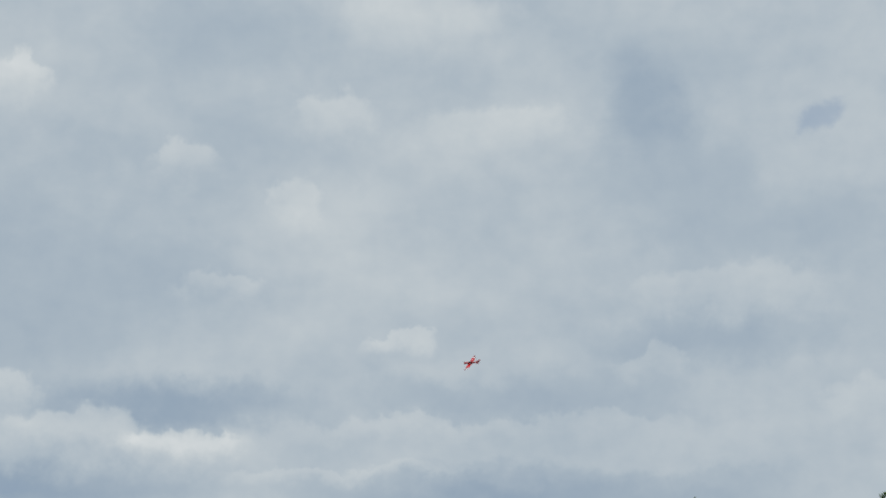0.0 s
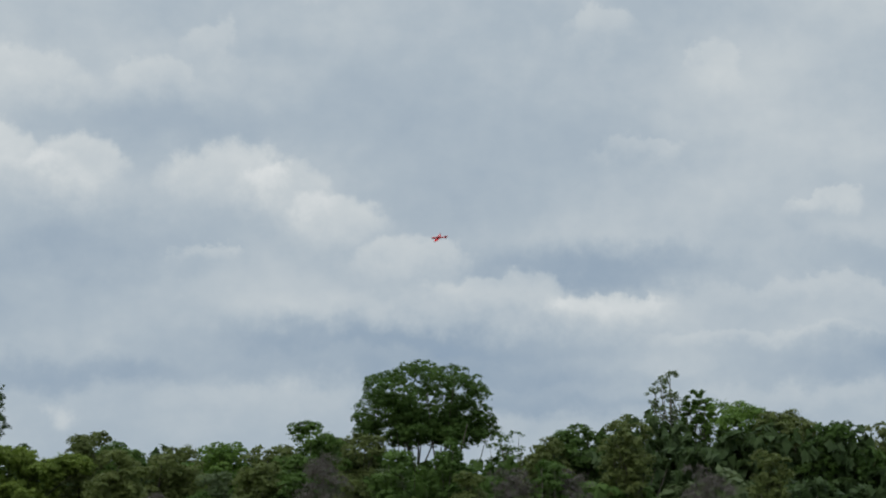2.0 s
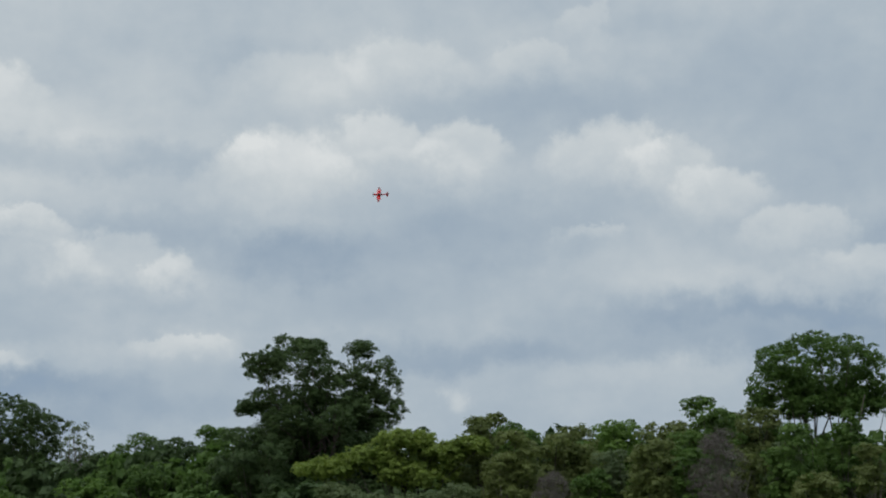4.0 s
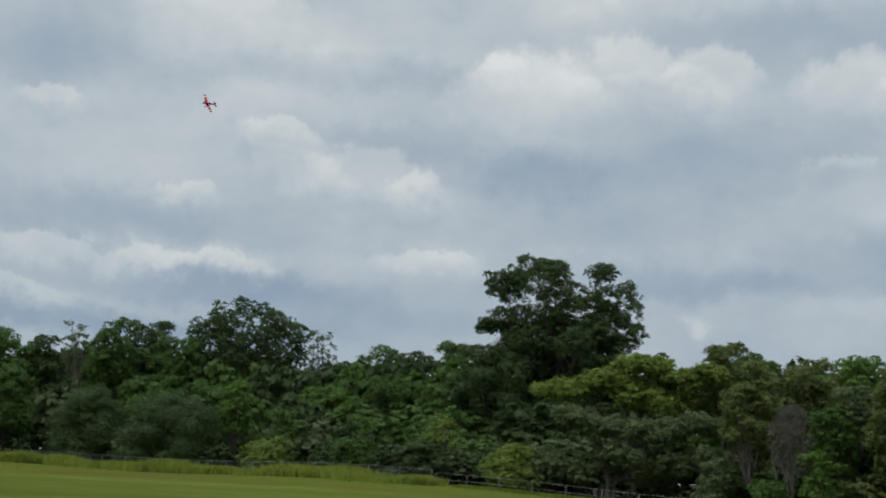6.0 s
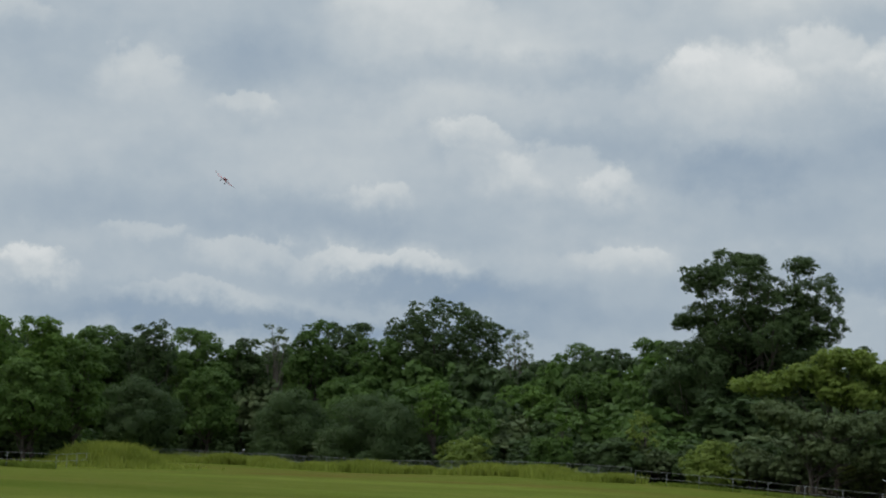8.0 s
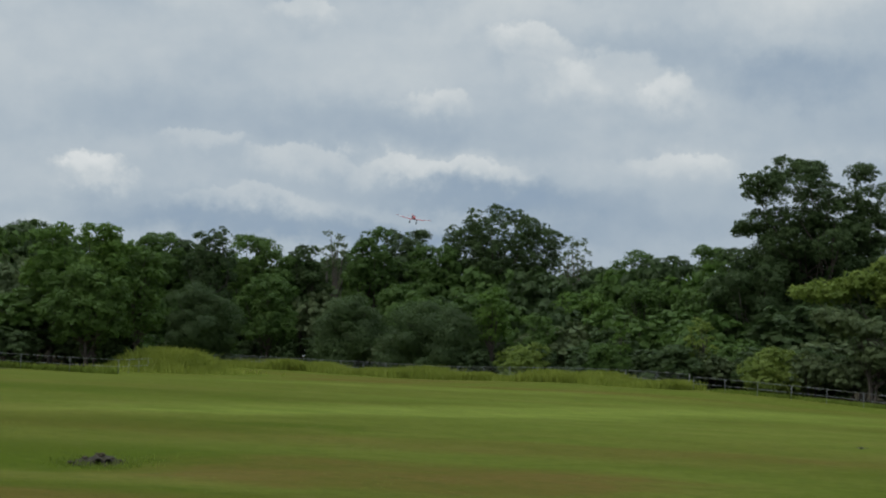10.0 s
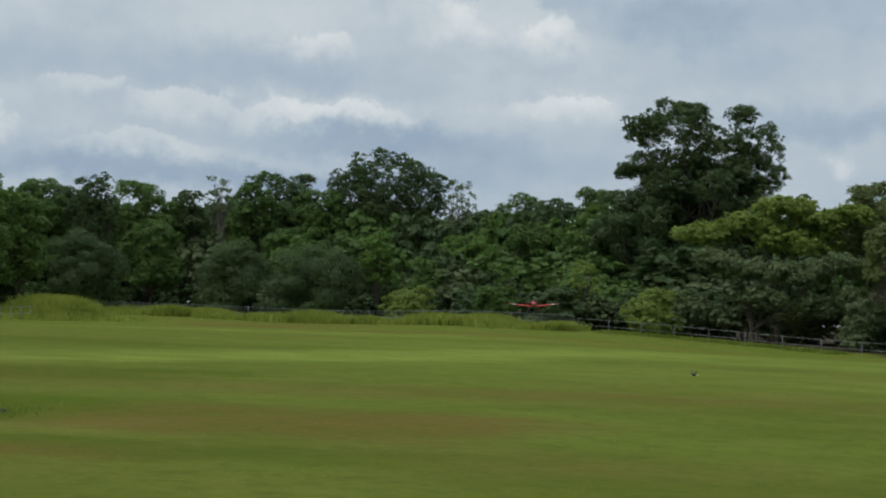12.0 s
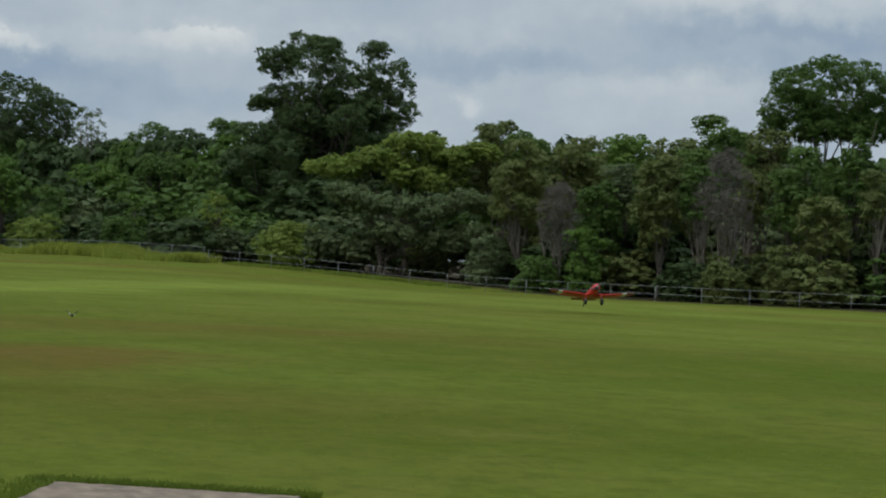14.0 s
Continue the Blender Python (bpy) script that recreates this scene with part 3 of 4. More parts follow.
key_tree(-12.8, 6.49, 2.8, 144, "round", "dark", "dense dark tree on the skyline of the wood", dark_bark)
key_tree(-10.2, 6.05, 3.2, 148, "round", "mid", "broad green tree on the skyline of the wood", dark_bark)
key_tree(-13.7, 6.45, 2.4, 138, "round", "dark", "tall dark tree with a narrow crown", dark_bark)

# the skyline between them: yaw, elevation of the top, width
SKYLINE_LEFT = [(53.9, 3.7, 2.2), (49.5, 3.65, 1.7), (47.8, 3.8, 1.2), (46.5, 3.76, 1.6), (44.9, 3.42, 1.0), (42.85, 4.06, 1.3), (41.8, 4.12, 1.5),
                (34.5, 3.78, 2.0), (33.4, 3.68, 1.2), (32.4, 4.08, 1.5), (36.0, 3.4, 1.8), (40.9, 3.7, 1.6), (48.7, 3.45, 1.4), (45.6, 3.2, 1.2)]
for i, (y, e, w) in enumerate(SKYLINE_LEFT):
    key_tree(y, e + 0.1, w * 1.4, 208 - 3 * (i % 3), "round", ("dark", "mid", "dark", "mid")[i % 4], "dense rounded tree on the skyline of the wood")
SKYLINE_RIGHT = [(24.05, 4.43, 1.5), (22.9, 4.1, 1.6), (21.6, 4.06, 2.1), (19.9, 4.35, 1.8), (18.4, 4.3, 1.6), (17.2, 4.78, 1.9), (15.9, 4.6, 1.6), (9.0, 5.0, 1.6), (10.0, 4.4, 1.4),
                 (3.7, 5.63, 2.7), (2.7, 5.35, 1.9), (1.27, 4.92, 1.5), (-0.48, 5.03, 1.7), (-2.35, 5.64, 1.25), (-4.15, 5.64, 2.7), (-5.7, 5.2, 1.6), (-9.8, 5.3, 2.6)]
for i, (y, e, w) in enumerate(SKYLINE_RIGHT):
    key_tree(y, e + 0.2, w * 1.45, 146 - 3 * (i % 3), "round", ("olive", "mid", "olive", "bright", "olive", "mid")[i % 6], "rounded green tree on the skyline of the wood")

# the front of the wood
key_tree(26.7, 3.8, 4.0, 142, "layered", "lime", "broad yellow-green paperbark with layered rounded clumps", dark_bark, 3, fine=1.0,
         crowns=[(28.9, 2.65, 1.05, 0.45), (27.6, 3.0, 1.05, 0.45), (26.5, 3.5, 1.1, 0.45), (25.4, 3.15, 0.95, 0.42), (24.55, 3.35, 0.8, 0.4), (26.2, 2.5, 1.4, 0.65)])
key_tree(27.4, 2.2, 3.0, 137, "layered", "grey", "grey-green paperbark with layered rounded clumps", dark_bark, 3, fine=1.0,
         crowns=[(27.8, 1.6, 0.9, 0.42), (26.2, 1.5, 1.15, 0.5), (24.8, 1.85, 0.85, 0.42), (27.0, 0.75, 1.05, 0.5), (25.3, 0.6, 1.1, 0.55), (28.6, 1.9, 0.8, 0.4)])
key_tree(24.2, 1.3, 1.6, 131, "shrub", "grey", "grey-green bush behind the fence rails", category="shrub", name="shrub")
key_tree(20.8, 2.8, 1.6, 130, "round", "mid", "green rounded tree at the edge of the wood", dark_bark)
key_tree(18.8, 3.85, 2.1, 128, "round", "olive", "tall olive tree with hanging clumps", bark_mat, 2)
key_tree(14.7, 4.2, 2.1, 124, "round", "mid", "green rounded tree at the front of the wood", bark_mat, 2)
key_tree(13.0, 4.4, 1.7, 124, "round", "mid", "green rounded tree at the front of the wood", bark_mat, 2)
key_tree(13.9, 2.8, 1.9, 120, "round", "olive", "olive leafy tree with bare stems", bark_mat, 2)
key_tree(48.0, 2.2, 2.3, 186, "soft", "dark", "dark rounded shrub with drooping fine leaves", category="shrub", name="shrub")
key_tree(43.4, 2.0, 2.5, 182, "soft", "dark", "broad green wattle with fine leaves", category="shrub", name="shrub")
key_tree(40.75, 1.95, 3.4, 174, "soft", "dark", "broad rounded green wattle with fine leaves", category="shrub", name="shrub")
key_tree(46.0, 2.55, 2.0, 196, "round", "mid", "green leafy tree within the wood")
key_tree(41.8, 2.6, 1.9, 192, "round", "mid", "green leafy tree within the wood")
key_tree(36.2, 2.5, 2.0, 180, "round", "bright", "bright green leafy tree within the wood")
key_tree(34.3, 3.1, 2.0, 176, "round", "mid", "green leafy tree within the wood")
key_tree(32.5, 2.85, 2.0, 170, "round", "mid", "green leafy tree within the wood")
key_tree(39.0, 2.56, 1.25, 172, "round", "bright", "bright green young tree at the edge of the wood")
key_tree(37.6, 1.9, 1.6, 168, "shrub", "mid", "green leafy bush near the fence", category="shrub", name="shrub")
key_tree(38.05, 0.8, 1.75, 160, "shrub", "lime", "low pale green bush beside the fence", category="shrub", name="shrub")
key_tree(35.4, 0.95, 1.6, 156, "shrub", "mid", "low green bush behind the fence", category="shrub", name="shrub")
key_tree(35.0, 1.65, 0.75, 156, "shrub", "bright", "slim upright bright green sapling", name="sapling", category="sapling")
key_tree(32.6, 1.9, 1.1, 150, "sparse", "lime", "pale young tree with light tufts of new leaves")
key_tree(30.2, 1.0, 2.4, 143, "shrub", "lime", "pale green rounded bush behind the fence", category="shrub", name="shrub")
key_tree(21.1, 1.48, 1.4, 126, "shrub", "bright", "fresh green young tree behind the fence")
key_tree(22.6, 0.4, 1.4, 127, "shrub", "mid", "low green bush behind the fence rails", category="shrub", name="shrub")
key_tree(16.9, 0.65, 1.5, 119, "shrub", "olive", "low olive bush behind the fence rails", category="shrub", name="shrub")
key_tree(14.9, 1.1, 1.7, 118, "shrub", "olive", "rounded olive bush behind the fence rails", category="shrub", name="shrub")
key_tree(22.0, 2.8, 1.4, 128, "bare", "twig", "leafless grey tangle of twigs", bark_mat, 3)
key_tree(16.9, 4.05, 1.9, 121, "bare", "twig", "tall leafless grey tree with fine twigs", bark_mat, 3)
key_tree(11.0, 3.8, 2.2, 121, "bare", "twig", "tall leafless grey tree with fine twigs", bark_mat, 3)
key_tree(9.4, 3.7, 2.0, 122, "bare", "twig", "leafless grey tangle of twigs", bark_mat, 3)
key_tree(5.1, 3.7, 2.1, 120, "bare", "twig", "leafless grey tangle of twigs", bark_mat, 3)

# the undergrowth: a few grown forms, each planted many times
FORMS = [("round", "mid"), ("round", "dark"), ("shrub", "bright"), ("shrub", "olive"), ("round", "grey"), ("soft", "dark"), ("shrub", "mid"), ("bare", "twig"), ("shrub", "dark")]
GROWN = [tree_meshes(900 + i, 6.0, 6.0, s, leaf, bark_mat if i % 3 == 0 else dark_bark, 2, 2.3) for i, (s, leaf) in enumerate(FORMS)]
WORDS = ["green leafy tree in the undergrowth", "dark leafy tree in the undergrowth", "bright green bush in the undergrowth", "olive bush in the undergrowth",
         "grey-green tree in the undergrowth", "dark fine-leaved shrub in the undergrowth", "green leafy bush in the undergrowth", "bare grey twiggy shrub in the undergrowth", "dark green bush in the undergrowth"]
dice = random.Random(7)


def skyline(y):
    """Elevation under which the back of the wood stays."""
    return float(np.interp(y, [-16, -10, -5.5, -3, -1.6, 0.3, 2, 3.5, 5, 7, 8, 9, 10, 12, 16, 17.5, 18.8, 20.6, 22.8, 24, 25.3, 26, 31.5, 33, 35.4, 36.9, 40.4, 43.4, 45.7, 48.7, 53, 58],
                           [5.6, 5.3, 5.2, 5.0, 4.6, 4.4, 5.0, 5.4, 5.5, 5.2, 4.9, 4.6, 4.2, 4.1, 4.4, 4.5, 4.1, 3.95, 3.9, 4.15, 3.9, 3.7, 3.7, 3.5, 3.3, 2.95, 3.6, 3.6, 2.9, 3.4, 3.6, 3.6]))


def undergrowth(back, low, high, step, kinds, group, wide=(0.8, 1.3)):
    """A row of plants behind the wood's edge, reaching low to high times the skyline."""
    y = -17.0
    while y < 58:
        d = line_depth(y) + back + dice.uniform(-3, 3)
        k = dice.choice(kinds if y > 26 else kinds + [3, 3, 4] * (back < 25))
        e = dice.uniform(low, high) * skyline(y)
        at = aim(y, d)
        h = EYE + d * math.tan(radians(e)) - at[2]
        w = min(h, 7.0) * dice.uniform(*wide)
        plant(GROWN[k], at, dice.uniform(0, 360), (w / 6, w / 6, h / 6), WORDS[k], "shrub" if k in (2, 3, 5, 6, 7, 8) else "tree", group,
              "shrub" if k in (2, 3, 5, 6, 7, 8) else "tree")
        y += step * math.degrees(w / d) * dice.uniform(0.8, 1.2)


undergrowth(9, 0.16, 0.3, 0.8, [5, 1, 8, 8], "bushes along the wood's edge", (1.2, 1.8))
undergrowth(5, 0.12, 0.28, 0.95, [4, 5, 6, 8, 8, 8], "bushes along the wood's edge", (1.1, 1.7))
undergrowth(13, 0.35, 0.52, 0.85, [0, 1, 6, 4, 8], "undergrowth of the wood", (1.0, 1.5))
undergrowth(20, 0.55, 0.75, 0.85, [0, 1, 4, 6], "undergrowth of the wood", (1.0, 1.4))
undergrowth(34, 0.9, 1.02, 0.45, [1, 0], "undergrowth of the wood", (1.1, 1.5))

# thin-stemmed trees whose pale trunks show at the wood's edge
STEMS = [(23.6, 3.3, 1.3), (20.2, 3.5, 1.4), (19.1, 3.2, 1.2), (17.7, 3.6, 1.4), (16.1, 3.4, 1.3), (14.9, 3.7, 1.4), (12.4, 3.5, 1.3), (9.9, 4.0, 1.3), (3.2, 4.2, 1.4), (-3.4, 4.6, 1.4), (-5.4, 4.3, 1.5)]
for i, (y, e, w) in enumerate(STEMS):
    key_tree(y, e, w, line_depth(y) + 6 + 2 * (i % 3), "stem", ("olive", "grey", "olive", "mid")[i % 4], "thin-stemmed tree with pale bare trunks and an olive crown", bark_mat, 2 + i % 3)


# ---- fence ----
def fence(points, spacing, height, label, wire=False):
    """A post-and-rail fence of galvanised pipe along points on the ground."""
    ob = thing("fence", label, "fence", (*points[0], gh(*points[0])), 0)
    ox, oy, oz = ob.matrix_basis.translation
    tops, posts = [], []
    for (ax, ay), (bx, by) in zip(points, points[1:]):
        k = max(1, round(math.hypot(bx - ax, by - ay) / spacing))
        for i in range(k + ((bx, by) == points[-1])):
            x, y = ax + (bx - ax) * i / k, ay + (by - ay) * i / k
            posts.append(Vector((x - ox, y - oy, gh(x, y) - oz)))
    base = None
    for p in posts:
        if base is None:
            base = rod("post", (0, 0, -0.2), (0, 0, height), 0.0135, steel_mat, ob)
            base.location = p
        else:
            q = new("post", base.data)
            q.parent, q.location = ob, p
    for a, b in zip(posts, posts[1:]):
        for z in (height, height * 0.52):
            rod("rail", a + Vector((0, 0, z)), b + Vector((0, 0, z)), 0.0105, steel_mat, ob, 6)
    if wire:
        pieces = []
        for a, b in zip(posts, posts[1:]):
            for i in range(24):
                u, w = a.lerp(b, i / 24), a.lerp(b, (i + 1.5) / 24)
                pieces.append(tube_arrays([u + Vector((0, 0, 0.05)), w + Vector((0, 0, height))], [0.004, 0.004], 3))
                pieces.append(tube_arrays([w + Vector((0, 0, 0.05)), u + Vector((0, 0, height))], [0.004, 0.004], 3))
        v, f = joined(pieces)
        mesh_object("wire_mesh", v, f, mesh_mat, ob, "thin chain wire")
    return ob


CORNER, FAR, LEFT = (-74.1, 115.2), (-136.0, 125.5), (-105.6, 87.3)
fence([CORNER, (-23.8, 103.3), (-14.2, 101.0)], 3.2, 0.97, "two-rail fence of galvanised steel pipe along the field")
fence([(-74.6, 115.4), FAR], 3.2, 1.16, "taller wire-mesh fence of galvanised pipe, half hidden in grass", True)
fence([(-135.6, 124.9), LEFT, (-119.0, 71.2)], 3.7, 1.05, "two-rail fence of galvanised steel pipe at the end of the field")


# ---- tall grass, slab, drain ----
def blades(name, rng, xy, tall, width, mat, label, category):
    k = len(xy)
    z = ground_height(xy[:, 0], xy[:, 1])
    base = np.column_stack([xy, z - 0.02])
    a = rng.uniform(0, 2 * math.pi, k)
    side = np.column_stack([np.cos(a), np.sin(a), np.zeros(k)]) * (width * rng.uniform(0.6, 1.3, (k, 1)))
    h = tall * rng.uniform(0.55, 1.15, k)
    lean = rng.normal(size=(k, 2)) * 0.22
    mid = base + np.column_stack([lean * h[:, None] * 0.4, h * 0.6])
    tip = base + np.column_stack([lean * h[:, None] * 1.3, h])
    verts = np.stack([base - side, base + side, mid + side * 0.7, tip, mid - side * 0.7], 1).reshape(-1, 3)
    faces = np.arange(5 * k).reshape(k, 5)
    ob = mesh_object(name, verts, faces, mat, None, label)
    return tagged(ob, "", category, "", "stuff")


rng = np.random.default_rng(5)


def strip(a, b, half, count, back=0.0):
    """Random places along a line, with ragged edges."""
    a, b = np.array(a), np.array(b)
    d = (b - a) / np.linalg.norm(b - a)
    side = np.array([-d[1], d[0]])
    u = rng.uniform(0, 1, count)
    edge = half * (0.55 + 0.45 * np.sin(u * 23) * np.sin(u * 9 + 1))
    return a + (b - a) * u[:, None] + side * (rng.normal(size=(count, 1)) * edge[:, None] * 0.6 + back)


xy = strip(CORNER, FAR, 2.6, 34000, 1.2)
blades("tall_grass", rng, xy, 0.78 + 0.22 * np.sin(xy[:, 0] * 0.35) + 0.16 * np.sin(xy[:, 0] * 0.9), 0.06, reed_mat, "rank yellow-green grass left unmown along the fence", "tall grass")
xy = rng.normal(size=(9000, 2)) * np.array([2.4, 2.2]) + np.array([-114.5, 99.9])
blades("tall_grass", rng, xy, 0.4 + 1.5 * np.exp(-((xy[:, 0] + 114.5) / 3.8) ** 4 - ((xy[:, 1] - 99.9) / 3.6) ** 4), 0.07, reed_mat, "high clump of yellow-green grass at the fence", "tall grass")
xy = strip((-138, 127), (-128, 130), 2.0, 2500)
blades("tall_grass", rng, xy, 0.9, 0.06, reed_mat, "rank grass in the corner of the fence", "tall grass")
xy = strip((-73, 116.0), (-52, 111.4), 1.3, 3500, 0.7)
blades("tall_grass", rng, xy, 0.28, 0.05, blade_mat, "uncut grass under the fence rails", "tall grass")
xy = strip(LEFT, (-119, 71.2), 1.0, 3500, -0.5)
blades("tall_grass", rng, xy, 0.5, 0.05, blade_mat, "uncut grass under the end fence", "tall grass")

S0, SU, SV = np.array([-7.46, 9.89]), np.array([0.926, 0.377]), np.array([0.367, -0.930])


def slab():
    """A worn concrete pad sunk in the turf."""
    r = random.Random(3)
    edge = []
    corners = [S0, S0 + SU * 1.62, S0 + SU * 1.62 + SV * 2.4, S0 + SV * 2.4]
    for a, b in zip(corners, corners[1:] + corners[:1]):
        for i in range(14):
            p = a + (b - a) * i / 14
            edge.append((p[0] + r.uniform(-0.02, 0.02), p[1] + r.uniform(-0.02, 0.02)))
    bm = bmesh.new()
    low = [bm.verts.new((x, y, -0.12)) for x, y in edge]
    high = [bm.verts.new((x, y, 0.012 + r.uniform(-0.004, 0.004))) for x, y in edge]
    inner = [bm.verts.new((x * 0.985 + -6.0 * 0.015, y * 0.985 + 9.5 * 0.015, 0.02)) for x, y in edge]
    k = len(edge)
    for i in range(k):
        j = (i + 1) % k
        bm.faces.new((low[i], low[j], high[j], high[i]))
        bm.faces.new((high[i], high[j], inner[j], inner[i]))
    bm.faces.new(inner)
    ob = part("slab", bm, concrete_mat, None, "weathered concrete slab sunk in the grass", False)
    tagged(ob, "", "concrete slab", "", "structure")


slab()
u = rng.uniform(-0.1, 1.08, 5200)
xy = S0 + SU * (1.62 * u)[:, None] - SV * (np.abs(rng.normal(size=(5200, 1))) * 0.13 - 0.015)
u = rng.uniform(-0.1, 1.0, 2600)
xy = np.concatenate([xy, S0 + SV * (2.4 * u)[:, None] - SU * (np.abs(rng.normal(size=(2600, 1))) * 0.13 - 0.015)])
blades("grass_fringe", rng, xy, 0.065, 0.005, blade_mat, "longer green grass round the edge of the slab", "grass")


def heap_height(x, y):
    return 0.17 * math.exp(-((x / 0.34) ** 2)) * math.exp(-(((y - 0.3) / 0.28) ** 2))


def drain():
    """Two pipe mouths in a small rubble heap."""
    ob = thing("storm_drain", "two dark pipe mouths in a heap of soil and rubble", "drain pipe", (-21.4, 17.45, gh(-21.4, 17.45)), 48)
    ob.scale = (1.05, 0.95, 1.05)
    r = random.Random(11)
    bm = bmesh.new()
    rows = []
    for i in range(15):
        rows.append([])
        for j in range(9):
            x, y = (i / 14 - 0.5) * 1.1, j / 8 * 0.7 - 0.1
            h = heap_height(x, y) * r.uniform(0.7, 1.15) + r.uniform(0, 0.05)
            rows[-1].append(bm.verts.new((x, y, h - 0.05 if 0 < i < 14 and 0 < j < 8 else -0.1)))
    for a, b in zip(rows, rows[1:]):
        for j in range(8):
            bm.faces.new((a[j], b[j], b[j + 1], a[j + 1]))
    part("soil_heap", bm, soil_mat, ob, "bare dark soil")
    for x in (-0.02, 0.12):
        v, f = [], []
        for rad, y in ((0.052, 0.5), (0.052, -0.02), (0.043, -0.02), (0.043, 0.5)):
            v += [(x + rad * math.cos(a * math.pi / 8), y, 0.06 + rad * math.sin(a * math.pi / 8)) for a in range(16)]
        for k in range(3):
            f += [(k * 16 + a, k * 16 + (a + 1) % 16, k * 16 + 16 + (a + 1) % 16, k * 16 + 16 + a) for a in range(16)]
        f.append(tuple(range(48, 64)))
        mesh_object("pipe", v, f, soil_mat, ob, "dark stained concrete pipe")
    for i in range(16):
        x, y = r.uniform(-0.42, 0.42), r.uniform(-0.1, 0.4)
        bm = bmesh.new()
        bmesh.ops.create_icosphere(bm, subdivisions=1, radius=r.uniform(0.025, 0.055))
        z = heap_height(x, y) - 0.015
        for w in bm.verts:
            w.co = Vector((w.co.x * r.uniform(0.8, 1.3), w.co.y, w.co.z * 0.6)) * r.uniform(0.85, 1.15) + Vector((x, y, z))
        part("stone", bm, stone_mat, ob, "", False)


drain()
xy = np.array([-21.4, 17.45]) + rng.normal(size=(700, 2)) * np.array([0.36, 0.36]) + np.array([-0.15, 0.15])
blades("grass_fringe", rng, xy, 0.11, 0.007, blade_mat, "dry grass tufts round the drain", "grass")


# uneven tufts in the nearer turf, thinning out with distance
tufts = 4200
far_out = 11.0 + 38.0 * rng.uniform(0, 1, tufts) ** 1.6
bearing = np.radians(rng.uniform(6, 57, tufts))
spots = np.column_stack([-np.sin(bearing) * far_out, np.cos(bearing) * far_out])
keep = ~((np.abs((spots - S0) @ SU - 0.8) < 0.95) & (np.abs((spots - S0) @ SV - 1.2) < 1.35))
spots, spread = spots[keep], (0.05 + 0.004 * far_out[keep])
xy = (spots[:, None] + rng.normal(size=(len(spots), 11, 2)) * spread[:, None, None]).reshape(-1, 2)
blades("turf_tufts", rng, xy, np.repeat(rng.uniform(0.012, 0.034, len(spots)), 11), np.repeat(0.003 + 0.00022 * far_out[keep], 11)[:, None], turf_blade_mat,
       "short uneven tufts of mown grass", "grass")


# ---- the model aeroplane ----
def wing_skin(stations, thick=0.15):
    """A tapered, rounded panel. Stations: (y along the span, leading x, chord, z)."""
    prof = [(0.0, 0.0), (0.06, 0.55), (0.25, 1.0), (0.55, 0.75), (1.0, 0.06), (1.0, -0.04), (0.55, -0.35), (0.25, -0.5), (0.06, -0.35)]
    return rings([[(lead - c * u, y, z + c * thick * 0.5 * w) for u, w in prof] for y, lead, c, z in stations])


